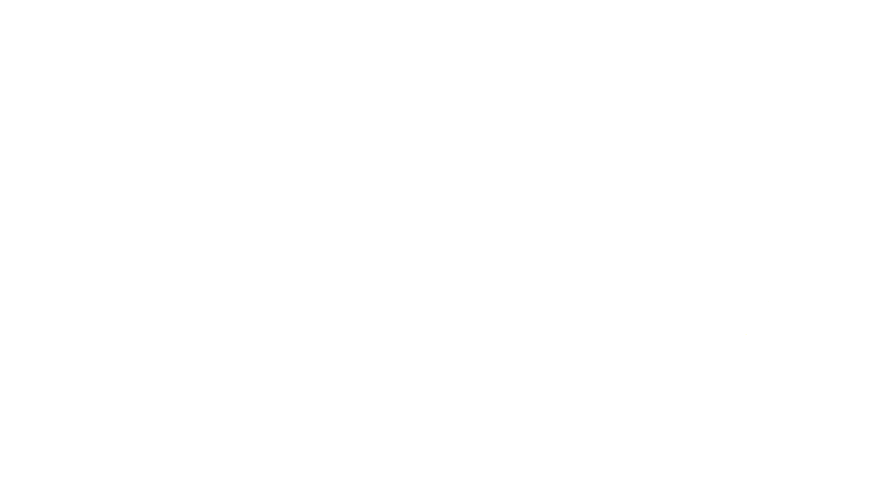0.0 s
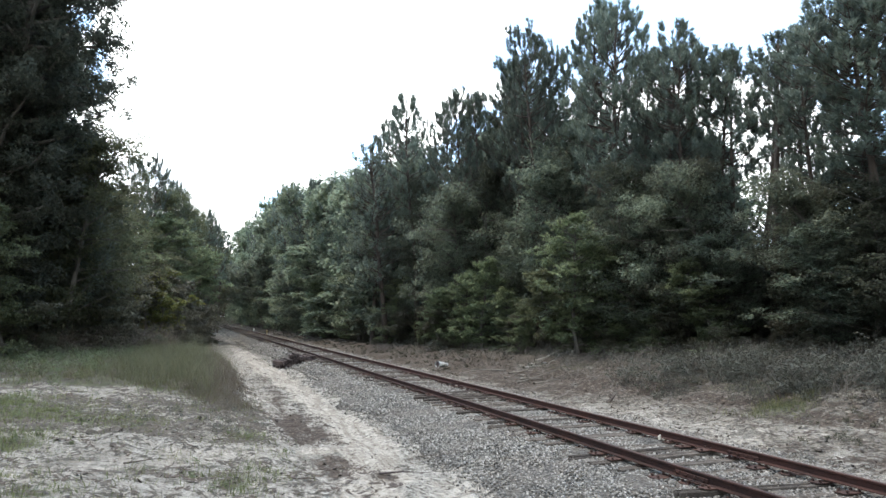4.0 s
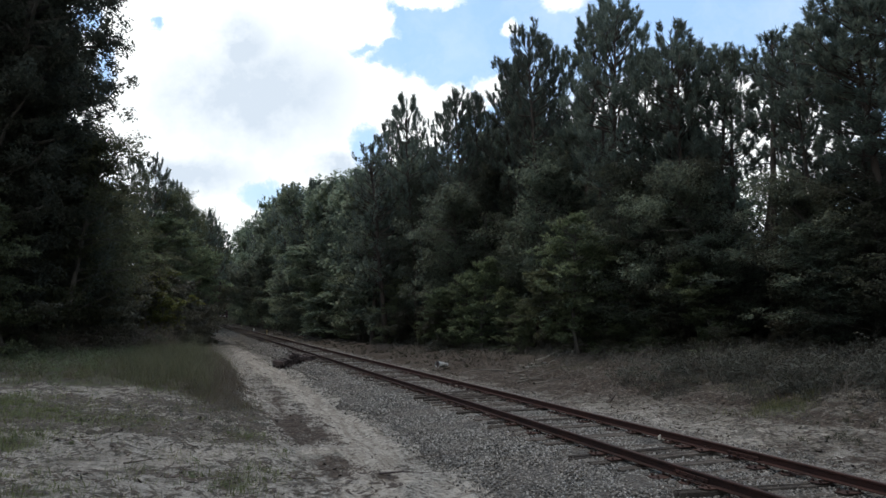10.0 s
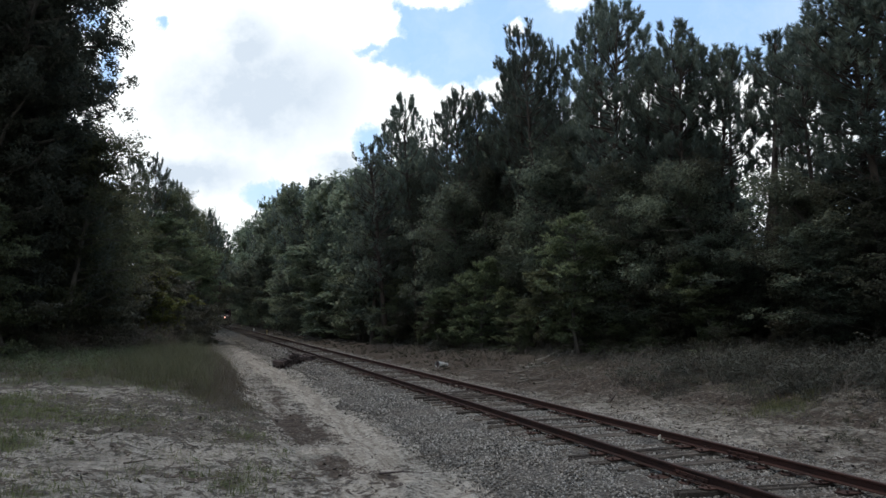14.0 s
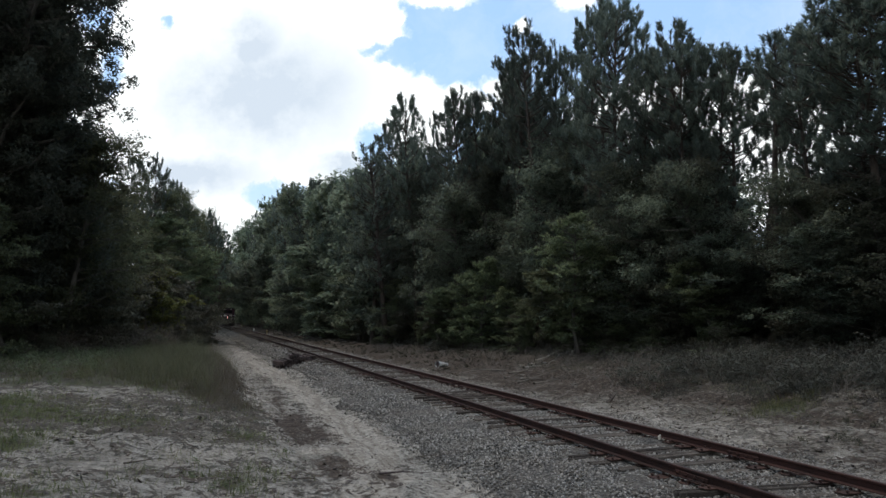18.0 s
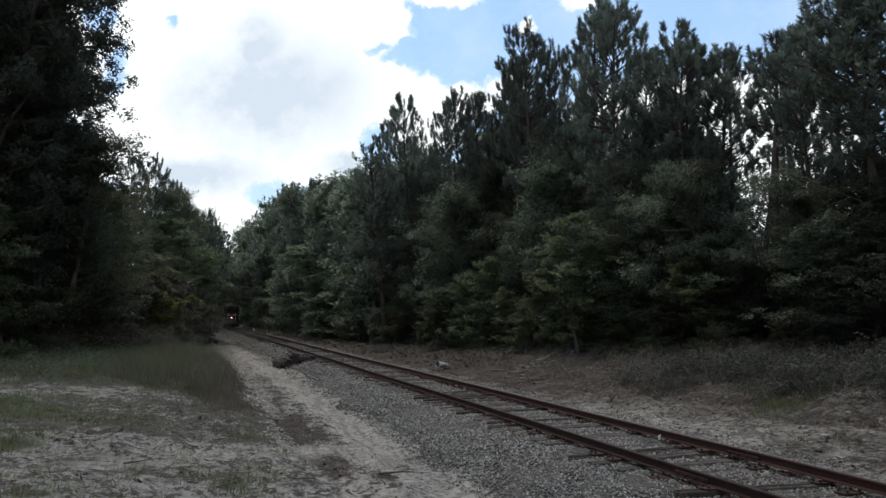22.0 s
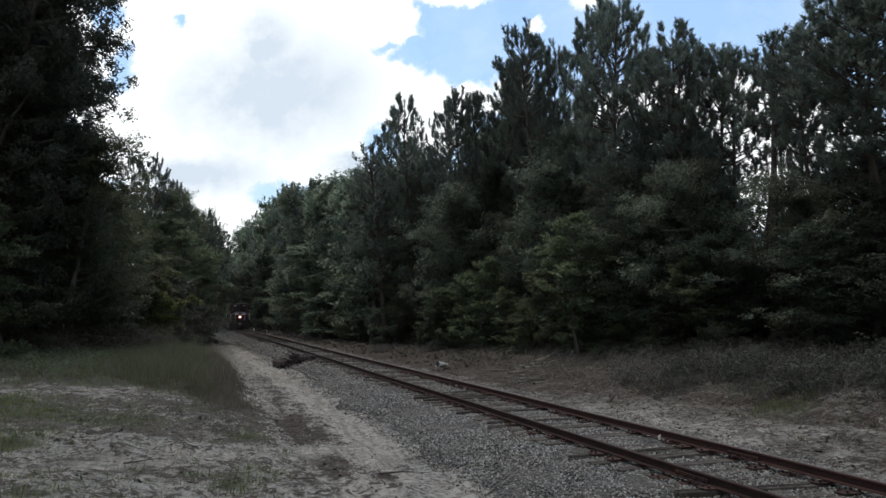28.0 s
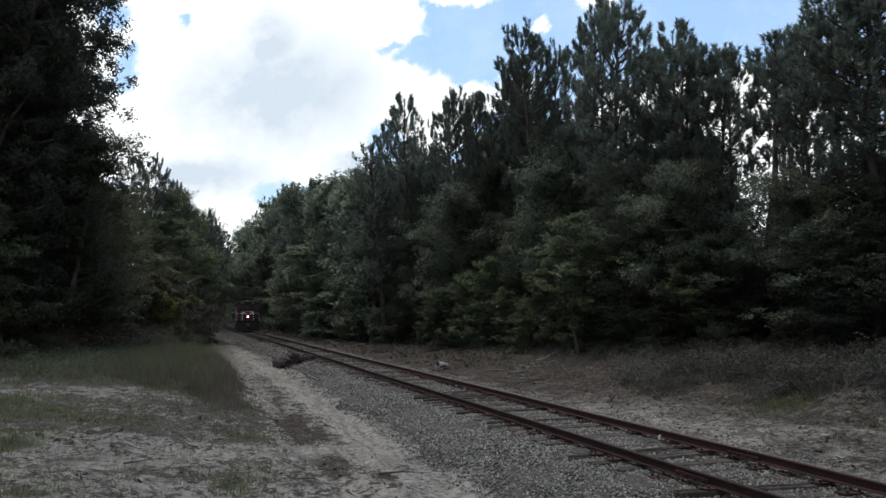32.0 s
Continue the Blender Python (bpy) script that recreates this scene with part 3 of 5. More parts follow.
GAPS = [((-0.397, 0.413), (0.010, 0.008), 1.10), ((-0.475, 0.345), (0.020, 0.030), 0.90), ((-0.5, 0.42), (0.022, 0.02), 0.90), ((-0.108, 0.374), (0.022, 0.006), 1.00), ((-0.101, 0.235), (0.022, 0.026), 0.80), ((-0.244, 0.170), (0.035, 0.017), 0.90), ((-0.082, 0.368), (0.020, 0.011), 1.00)]
SHADES = [((-0.252, 0.312), (0.105, 0.070)), ((-0.339, 0.197), (0.069, 0.023)), ((-0.273, 0.378), (0.038, 0.038)), ((-0.136, 0.205), (0.038, 0.014))]


def build_clouds():
    near, far = CLOUD_H / 0.62, 4300.0
    ys = np.geomspace(near, far, 24)
    verts, w = [], 17
    for y in ys:
        for k in range(w):
            x = (k / (w - 1) * 2 - 1) * 1.15 * y
            verts.append((x, y, 0.0))
    verts = np.array(verts)
    i = (np.arange(len(ys) - 1)[:, None] * w + np.arange(w - 1)[None, :]).ravel()
    me = mesh_np("backdrop", verts, np.stack([i, i + 1, i + w + 1, i + w], 1), cloud_material())
    sheet = new("backdrop", me)
    sheet.matrix_world = pose(0, 0, EYE.z + CLOUD_H, 0, 0, -math.degrees(TURN))
    return tagged(sheet, "bright white summer clouds with grey bellies drifting over blue sky", "clouds", kind="structure")


clouds = build_clouds()


def build_fill_clouds():
    """Unseen broken cloud added behind and beside the camera as fill light."""
    n = Nodes("rear_cloud")
    cover = n.ramp(n.noise(0.0028, 6.0, 0.6), (0.40, 0.0), (0.54, 1.0))
    light = n.add("ShaderNodeEmission")
    n.wire(n.mix(n.ramp(n.noise(0.006, 4.0), (0.4, 0.0), (0.7, 1.0)), (1.0, 0.995, 0.98), (0.66, 0.70, 0.76)), light.inputs["Color"])
    light.inputs["Strength"].default_value = CLOUD_LIGHT
    clear = n.add("ShaderNodeBsdfTransparent")
    both = n.add("ShaderNodeMixShader")
    n.wire(cover, both.inputs[0])
    n.wire(clear.outputs[0], both.inputs[1])
    n.wire(light.outputs[0], both.inputs[2])
    n.wire(both.outputs[0], n.out.inputs[0])
    me = mesh_of("backdrop", [(-4300, -4300, 0), (4300, -4300, 0), (4300, -60, 0), (-4300, -60, 0)], [(0, 1, 2, 3)], n.mat)
    sheet = new("backdrop", me)
    sheet.matrix_world = pose(0, 0, EYE.z + CLOUD_H, 0, 0, -math.degrees(TURN))
    tagged(sheet, "broken white cloud sheet added out of view as fill light", "clouds", kind="structure")


build_fill_clouds()

# ---- trees ----


def leaf_cards(r, centres, spread, count, size, flat=0.58, tilt=0.65, corners=3):
    """Pointed leaves scattered round the centres in flattish sprays, their faces mostly upward."""
    pick = r.randint(0, len(centres), count)
    off = r.randn(count, 3)
    off /= np.linalg.norm(off, axis=1)[:, None]
    off *= (r.rand(count) ** 0.45)[:, None] * spread[pick][:, None]
    off[:, 2] *= flat
    p = centres[pick] + off
    a = r.rand(count) * 6.28
    way = np.stack([np.cos(a), np.sin(a), tilt * r.randn(count) - 0.25], 1)
    way /= np.linalg.norm(way, axis=1)[:, None]
    side = np.stack([-np.sin(a), np.cos(a), tilt * r.randn(count)], 1)
    side /= np.linalg.norm(side, axis=1)[:, None]
    s = (size * (0.55 + 0.8 * r.rand(count)))[:, None]
    if corners == 3:
        v = np.stack([p - side * s * 0.33, p + side * s * 0.33, p + way * s * 1.05], 1)
    else:
        v = np.stack([p, p + way * s * 0.5 + side * s * 0.27, p + way * s, p + way * s * 0.5 - side * s * 0.27], 1)
    return v.reshape(-1, 3), np.arange(corners * count).reshape(-1, corners)


def limb_points(r, start, way, length, lift, steps=5, wobble=0.12):
    pts, p, d = [start.copy()], start.copy(), way.normalized()
    for _ in range(steps):
        d = (d + Vector((r.gauss(0, wobble), r.gauss(0, wobble), lift + r.gauss(0, 0.06)))).normalized()
        p = p + d * (length / steps)
        pts.append(p.copy())
    return pts


def broadleaf(seed, height, radius, low, leaves, leaf, bark, foliage, label, category="tree", name="tree", stems=1, limbs=26, full=0.7, rag=(0.4, 1.3), clump=(0.1, 0.2), flat=0.36, shell=False):
    """A leafy tree or shrub: forked limbs, and a lumpy crown of level sprays with gaps that starts at the height low."""
    r, q = random.Random(seed), np.random.RandomState(seed)
    root = empty(name, Matrix.Identity(4), label, category)
    verts, faces, centres, spread = [], [], [], []
    for s in range(stems):
        lean = Vector((r.gauss(0, 0.05 + 0.14 * (stems > 1)), r.gauss(0, 0.05 + 0.14 * (stems > 1)), 1))
        foot = Vector((r.gauss(0, 0.25), r.gauss(0, 0.25), -0.3)) if stems > 1 else Vector((0, 0, -0.4))
        trunk = limb_points(r, foot, lean, height * r.uniform(0.86, 0.95), 0.05, 8)
        thick = 0.014 * height / math.sqrt(stems)
        tube(verts, faces, trunk, [thick * (1.25 - 1.1 * i / 8) for i in range(9)], 7)
        whorl = max(6, limbs // stems)
        for k in range(whorl):
            f = max(0.08, low / height) + (0.98 - low / height) * (k + r.random()) / whorl
            i = min(7, int(f * 8))
            start = trunk[i].lerp(trunk[i + 1], f * 8 - i)
            a = k * 2.4 + r.random()
            prof = math.sin(math.pi * min(1, max(0.0, (f - low / height) / (1 - low / height)) * 0.78 + 0.2)) ** full
            reach = radius * prof * r.uniform(*rag)
            pts = limb_points(r, start, Vector((math.cos(a), math.sin(a), r.uniform(-0.1, 0.7))), max(0.4, reach), 0.0)
            tube(verts, faces, pts, [thick * 0.34 * (1.1 - 0.2 * j) for j in range(6)], 4)
            for j, p in enumerate(pts[1:]):
                for _ in range(1 + j if shell else 3 if j > 1 else 1):
                    centres.append(p + Vector((r.gauss(0, 0.12), r.gauss(0, 0.12), r.gauss(0.02, 0.07))) * radius)
                    spread.append(min(1.0, radius * r.uniform(*clump)))
    part("trunk", mesh_of("trunk", verts, faces, bark, True), bark, root)
    v, f = leaf_cards(q, np.array(centres), np.array(spread), leaves, leaf, flat, 0.5)
    part("crown", mesh_np("crown", v, f, foliage), foliage, root)
    return root


def pine(seed, height, radius, low, label, needles=46, wide=0.022, dense=0.62, rows=0.5):
    """A pine: straight stem, whorls of limbs that turn up at their ends, and a bottle brush of long needles on every shoot."""
    r, q = random.Random(seed), np.random.RandomState(seed)
    root = empty("pine_tree", Matrix.Identity(4), label, "tree")
    verts, faces = [], []
    stem = limb_points(r, Vector((0, 0, -0.4)), Vector((r.gauss(0, 0.02), r.gauss(0, 0.02), 1)), height + 0.1, 0.08, 12, 0.03)
    thick = 0.0095 * height

    def stem_at(z):
        f = min(0.999, max(0.0, z / height)) * 12
        return stem[int(f)].lerp(stem[int(f) + 1], f - int(f))

    tube(verts, faces, stem, [thick * (1.2 - 1.12 * i / 12) + 0.012 for i in range(13)], 8)
    brushes = [(stem[-1] - Vector((0, 0, 0.35)), Vector((0, 0, 1)), 0.75)]
    z = low
    while z < height - 0.5:
        g = (z - low) / (height - low)
        for k in range(r.choice((3, 4, 4, 5))):
            a = r.uniform(0, 6.283)
            reach = radius * min(1.0, 0.14 + 2.1 * (1 - g)) ** 0.8 * (0.6 + 0.4 * min(1, g * 3)) * r.uniform(0.55, 1.2)
            pts = limb_points(r, stem_at(z + r.uniform(-0.15, 0.15)), Vector((math.cos(a), math.sin(a), 0.12 + 0.75 * g * g + r.uniform(-0.2, 0.2))), reach, 0.07 + 0.1 * g, 6)
            tube(verts, faces, pts, [0.036 * (1.15 - 0.17 * j) * (0.4 + 0.6 * reach / radius) for j in range(7)], 4)
            brushes.append((pts[-1], (pts[-1] - pts[-2]).normalized() * 0.45 + Vector((0, 0, 0.9)), r.uniform(0.5, 0.75)))
            for j in range(max(2, int(reach * 3.4 * dense))):
                s = r.uniform(0.25 + 0.2 * (reach > 1), 0.98) * 6
                m = min(5, int(s))
                p, d = pts[m].lerp(pts[m + 1], s - m), (pts[m + 1] - pts[m]).normalized()
                side = Vector((-d.y, d.x, 0)) * r.choice((-1, 1)) * r.uniform(0.4, 1.3)
                twig = (d * 0.8 + side + Vector((0, 0, r.uniform(-0.05, 0.6)))).normalized() * r.uniform(0.2, 0.62) * min(1.0, 0.45 + reach / 2)
                tube(verts, faces, [p, p + twig], [0.012, 0.008], 3)
                brushes.append((p + twig * 0.8, twig.normalized() * 0.4 + Vector((r.gauss(0, 0.15), r.gauss(0, 0.15), r.uniform(0.6, 1.2))), r.uniform(0.42, 0.62)))
        z += rows * r.uniform(0.75, 1.2) * (1 - 0.3 * g)
    # dead stubs on the bare stem
    for k in range(9):
        a, z = r.uniform(0, 6.283), low * r.uniform(0.35, 1.0)
        tube(verts, faces, limb_points(r, stem_at(z), Vector((math.cos(a), math.sin(a), r.uniform(-0.2, 0.4))), r.uniform(0.4, 1.6), -0.02, 3), [0.02, 0.015, 0.01, 0.006], 3)
    part("trunk", mesh_of("trunk", verts, faces, PINE_BARK, True), PINE_BARK, root)
    p = np.repeat(np.array([t[0] for t in brushes]), needles, 0)
    d = np.repeat(np.array([t[1].normalized() for t in brushes]), needles, 0)
    size = np.repeat(np.array([t[2] for t in brushes]), needles)[:, None]
    count = len(p)
    side = q.randn(count, 3)
    side -= d * (side * d).sum(1)[:, None]
    side /= np.linalg.norm(side, axis=1)[:, None]
    along = q.rand(count, 1)
    way = d + side * (1.15 - 0.6 * along)
    way /= np.linalg.norm(way, axis=1)[:, None]
    across = np.cross(way, q.randn(count, 3))
    across /= np.linalg.norm(across, axis=1)[:, None]
    foot = p + d * along * size * 0.75
    long = 0.2 + 0.11 * q.rand(count, 1)
    v = np.stack([foot - across * wide, foot + across * wide, foot + way * long], 1).reshape(-1, 3)
    part("crown", mesh_np("crown", v, np.arange(3 * count).reshape(-1, 3), NEEDLES), NEEDLES, root)
    return root


def at_ground(x, y, turn=0.0, size=1.0, tall=None, sink=0.0):
    return pose(x, y, float(ground_z(x, y)) - sink, 0, 0, turn) @ Matrix.Diagonal((size, size, tall or size, 1))


PINE_LABEL = "tall dark green pine with upturned needle brushes"
OAK_LABEL = "dense dark green broadleaf tree at the wood's edge"
SHRUB_LABEL = "leafy green shrub at the foot of the woods"
pines = [pine(31 + k, 17.0, (2.3, 2.6, 2.1, 2.5)[k], (8.6, 7.8, 9.4, 8.2)[k], PINE_LABEL) for k in range(4)]
thin_pines = [pine(37, 17.0, 1.5, 11.0, PINE_LABEL, rows=0.7)]
full_pines = [pine(41 + k, 17.0, 2.9, 4.5, PINE_LABEL, dense=0.8) for k in range(2)]
far_pines = [pine(51 + k, 17.0, 2.6, 5.0, PINE_LABEL, 13, 0.04, 0.45) for k in range(2)]
big_oaks = [broadleaf(57 + k, 20.0, 4.6, 1.5, 130000, 0.16, GREY_BARK, SHADED_OAK, "great dark broadleaf tree hung with leaves to the ground", limbs=120, rag=(0.85, 1.04), clump=(0.06, 0.13), flat=0.7, shell=True) for k in range(2)]
oaks = [broadleaf(61 + k, 11.0, 3.0 + 0.3 * k, 1.2 + 0.4 * k, 24000, 0.14, GREY_BARK, OAK, OAK_LABEL, limbs=44, flat=0.55) for k in range(4)]
lane_oaks = [broadleaf(101 + k, 11.0, 3.0 + 0.3 * k, 1.0 + 0.4 * k, 24000, 0.14, GREY_BARK, LANE_OAK, "olive green broadleaf tree beside the lane", limbs=44, flat=0.5) for k in range(3)]
dark_oaks = [broadleaf(65 + k, 11.0, 3.0 + 0.3 * k, 1.6 + 0.5 * k, 18000, 0.13, GREY_BARK, DEEP_SHADE_OAK, "broadleaf tree with shade-dark leaves and sparse lower limbs", limbs=40, flat=0.5) for k in range(3)]
far_oaks = [broadleaf(71 + k, 11.0, 2.6, 0.6, 6000, 0.29, GREY_BARK, (OAK, HAZED_OAK, HAZED_OAK)[k], OAK_LABEL, limbs=40, full=0.55, rag=(0.6, 1.2), clump=(0.12, 0.28), flat=0.5) for k in range(3)]
arch_oaks = [broadleaf(75 + k, 13.0, 5.6, 6.6, 10000, 0.3, GREY_BARK, OAK, "spreading broadleaf tree arching over the far track", limbs=44, rag=(0.7, 1.2), clump=(0.08, 0.16), flat=0.6) for k in range(2)]
bright_trees = [broadleaf(95 + k, 6.0, 1.8, 0.3, 13000, 0.115, GREY_BARK, YOUNG, "young bright green broadleaf tree at the wood's edge", limbs=40) for k in range(2)]
shrubs = [broadleaf(81 + k, 3.2, 1.5, 0.15, 8500, 0.105, GREY_BARK, SHRUB, SHRUB_LABEL, "shrub", "shrub", 4) for k in range(3)]
bank_bushes = [broadleaf(91 + k, 1.0, 0.55, 0.05, 1700, 0.05, GREY_BARK, DRY, "low grey-green brushy bush on the sandy bank", "shrub", "bush", 5, 30) for k in range(3)]
vines = [broadleaf(87, 3.2, 1.0, 0.15, 5000, 0.115, GREY_BARK, VINE, "yellow-green leafy vine thicket at the wood's edge", "shrub", "vine_thicket", 4)]
prototypes = pines + thin_pines + full_pines + far_pines + big_oaks + oaks + lane_oaks + dark_oaks + far_oaks + arch_oaks + bright_trees + shrubs + bank_bushes + vines
used = set()


def plant(kinds, k, x, y, tall, base, wide=None, group="", label=""):
    """Stands one of the kinds, base metres tall as built, at (x, y), tall metres high."""
    ob = kinds[k % len(kinds)]
    size = tall / base
    m = at_ground(x, y, (k * 77 + 31) % 360, wide or size, size)
    if ob.name in used:
        ob = copy_thing(ob, m)
        ob.scale = (wide or size, wide or size, size)
    else:
        used.add(ob.name)
        ob.matrix_basis = m
    return tagged(ob, label, group=group)


# The woods' roof line: rise above eye level per metre of y, by x / y.
ROOF_K = [0.035, 0.053, 0.081, 0.103, 0.133, 0.16, 0.187, 0.211, 0.227, 0.252, 0.276, 0.289, 0.315, 0.363, 0.385, 0.422, 0.441, 0.489, 0.518, 0.544, 0.611, 0.635, 0.661, 0.694, 0.726, 0.81, 0.843, 0.905, 0.933, 0.973, 1.017, 1.086, 1.257]
ROOF_S = [0.08, 0.107, 0.146, 0.163, 0.18, 0.193, 0.196, 0.191, 0.209, 0.248, 0.304, 0.327, 0.293, 0.335, 0.314, 0.352, 0.389, 0.456, 0.421, 0.476, 0.509, 0.458, 0.431, 0.465, 0.439, 0.448, 0.425, 0.482, 0.443, 0.49, 0.485, 0.568, 0.647]


def roof(x, y):
    """The height above the ground that the woods beyond the track reach at (x, y)."""
    return EYE.z + y * float(np.interp(x / y, ROOF_K, ROOF_S)) - float(ground_z(x, y))


def low_roof(x, y):
    """The roof over a whole broad crown that stands at (x, y)."""
    return min(roof(x + d, y) for d in (-2.4, -1.2, 0.0, 1.2, 2.4))


swaying = []
# pines of the near woods beyond the track: x / y, x, width
for k, (slope, x, wide) in enumerate([(0.2932, 14.2, 0.9), (0.2638, 14.9, 0.8), (0.23, 14.0, 0.62), (0.3676, 15.4, 0.8), (0.3453, 16.4, 0.75), (0.3992, 16.6, 0.8), (0.4316, 16.4, 0.85), (0.4846, 17.0, 0.95), (0.455, 18.0, 0.8),
                                      (0.445, 17.4, 1.0), (0.412, 17.4, 0.95), (0.515, 18.2, 0.8), (0.553, 17.6, 0.85), (0.6106, 17.2, 1.0), (0.585, 18.8, 0.8), (0.66, 18.0, 0.8), (0.694, 18.4, 0.85), (0.735, 19.2, 0.8), (0.7588, 19.0, 0.85), (0.80, 19.4, 0.8),
                                      (0.835, 20.2, 0.7), (0.9785, 19.8, 0.42), (1.042, 19.0, 0.6), (1.114, 18.6, 0.8), (1.1772, 18.4, 0.95), (1.24, 18.6, 1.0), (1.31, 18.4, 1.0), (1.08, 20.6, 0.8)]):
    ob = plant(pines, k, x, x / slope, roof(x, x / slope), 17.0, wide, group="pines beyond the track")
    swaying.append((ob, k))
for k, (slope, x, wide) in enumerate([(0.9112, 19.4, 1.0), (0.875, 20.2, 0.9), (0.945, 21.0, 0.6)]):
    ob = plant(thin_pines, k, x, x / slope, roof(x, x / slope), 17.0, wide, group="pines beyond the track")
    swaying.append((ob, k + 40))
# broader and lower ones that fill between them
for k, (slope, x, f) in enumerate([(0.455, 18.6, 0.8), (0.52, 20.0, 0.78), (0.58, 20.6, 0.72), (0.65, 20.8, 0.75), (0.71, 21.4, 0.8), (0.315, 16.8, 0.85), (0.385, 18.6, 0.85), (0.76, 22.0, 0.72), (1.0, 23.5, 0.55), (0.27, 16.6, 0.8)]):
    ob = plant(full_pines, k + 3, x, x / slope, roof(x, x / slope) * f, 17.0, 0.85, group="pines beyond the track")
    swaying.append((ob, k + 20))

# broadleaf trees along the foot of the woods
r = random.Random(77)
y, k = 10.0, 0
while y < 62:
    x = float(far_line(y)) + 2.8 + r.uniform(-0.8, 1.0)
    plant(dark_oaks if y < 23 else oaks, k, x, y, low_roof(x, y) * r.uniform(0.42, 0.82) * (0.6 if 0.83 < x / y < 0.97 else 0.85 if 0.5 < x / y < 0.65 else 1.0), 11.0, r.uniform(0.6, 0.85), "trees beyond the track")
    k += 1
    y += 2.7 + 0.025 * y
for k, (x, y, tall) in enumerate([(17.9, 15.8, 6.2), (17.6, 13.4, 6.4), (18.2, 17.6, 6.4)]):
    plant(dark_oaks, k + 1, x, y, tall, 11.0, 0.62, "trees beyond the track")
for k, (slope, x, f, wide) in enumerate([(0.30, 14.6, 0.82, 0.6), (0.34, 15.4, 0.9, 0.6), (0.375, 15.6, 0.66, 0.65), (0.41, 16.2, 0.86, 0.62), (0.45, 16.4, 0.6, 0.7), (0.485, 16.8, 0.8, 0.62), (0.52, 17.0, 0.6, 0.7), (0.555, 17.4, 0.74, 0.6),
                                         (0.60, 16.6, 0.5, 0.7), (0.635, 17.0, 0.7, 0.62), (0.675, 17.2, 0.56, 0.66), (0.71, 17.6, 0.74, 0.6), (0.75, 17.6, 0.56, 0.65), (0.79, 18.0, 0.7, 0.55), (0.83, 18.2, 0.46, 0.55), (0.99, 18.6, 0.6, 0.5), (1.04, 18.0, 0.44, 0.6),
                                         (1.10, 18.4, 0.62, 0.55), (1.17, 18.2, 0.46, 0.65)]):
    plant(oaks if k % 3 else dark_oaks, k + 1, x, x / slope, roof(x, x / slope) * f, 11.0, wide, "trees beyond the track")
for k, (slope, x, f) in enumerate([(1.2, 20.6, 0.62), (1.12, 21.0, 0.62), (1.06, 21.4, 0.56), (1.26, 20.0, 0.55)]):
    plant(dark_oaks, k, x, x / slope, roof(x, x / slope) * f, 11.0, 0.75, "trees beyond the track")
# young trees that stand out before them
for k, (x, y, tall) in enumerate([(14.3, 36.6, 5.2), (13.7, 41.0, 4.2), (14.6, 34.0, 3.4), (14.2, 32.0, 2.9), (15.2, 27.6, 6.2), (15.4, 29.2, 4.6), (12.9, 50.0, 5.2), (12.2, 62.0, 5.5), (11.8, 74.0, 6.0), (17.2, 21.0, 4.4),
                                  (16.6, 24.2, 3.2), (13.4, 44.0, 3.4), (16.2, 27.0, 5.4), (16.6, 26.0, 4.0), (14.0, 38.6, 4.6)]):
    plant(bright_trees, k, x, y, tall, 6.0, None, "young trees beyond the track")
# rows behind that close the woods
for row, off in enumerate((5.5, 9.5, 15.0, 23.0)):
    y = 9.0 + row * 2
    while y < 78:
        x = float(far_line(y)) + off + r.uniform(-1, 1)
        slope = x / y
        thin = 0.52 if 0.83 < slope < 0.97 else 0.55 if slope > 0.97 else 0.8 if slope > 0.5 else 1.0
        tall = low_roof(x, y) * r.uniform(0.72, 0.95) * thin
        if not (0.8 < slope < 0.97 and row == 3):
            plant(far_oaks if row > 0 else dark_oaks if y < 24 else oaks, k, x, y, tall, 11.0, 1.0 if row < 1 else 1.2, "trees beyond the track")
        k += 1
        y += 3.4 + 0.9 * row
# the woods beyond the track, far on
y = 58.0
while y < 290:
    for off in (1.6, 4.2, 7.5, 12.0):
        x = float(far_line(y)) + off + r.uniform(-0.6, 0.6)
        tall = min(27.0, low_roof(x, y) if y < 100 else roof(x, y))
        if off < 2:
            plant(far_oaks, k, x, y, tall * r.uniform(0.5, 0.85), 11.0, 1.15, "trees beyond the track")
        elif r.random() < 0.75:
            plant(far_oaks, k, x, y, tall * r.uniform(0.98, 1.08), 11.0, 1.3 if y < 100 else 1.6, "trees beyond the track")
        else:
            plant(far_pines, k, x, y, tall * r.uniform(0.9, 1.02), 17.0, 1.1, "pines beyond the track")
        k += 1
    y += 3.2 + 0.028 * y
# the even, rounded top of the far woods
for i in range(46):
    slope = 0.04 + 0.0047 * i
    x = 12.6 + 1.2 * (i * 5 % 4)
    y = min(285.0, x / slope)
    leafy = i % 4 > 0
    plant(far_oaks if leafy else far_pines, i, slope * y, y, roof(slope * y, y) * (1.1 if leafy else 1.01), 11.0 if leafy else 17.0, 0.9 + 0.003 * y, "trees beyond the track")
# shrubs at the foot of the far woods
y = 12.0
while y < 125:
    x = float(far_line(y)) + r.uniform(0.2, 1.6)
    plant(shrubs, k, x, y, r.uniform(1.2, 2.8) * np.interp(y, [14, 22, 40], [0.7, 0.85, 1.15]), 3.2, None, "shrubs beyond the track")
    k += 1
    if y < 60:
        plant(shrubs, k + 1, x + 4.5 + r.uniform(-1, 1), y + 0.4, r.uniform(3.0, 4.6), 3.2, 1.6, "shrubs beyond the track")
        k += 2
    y += 2.2 + 0.04 * y

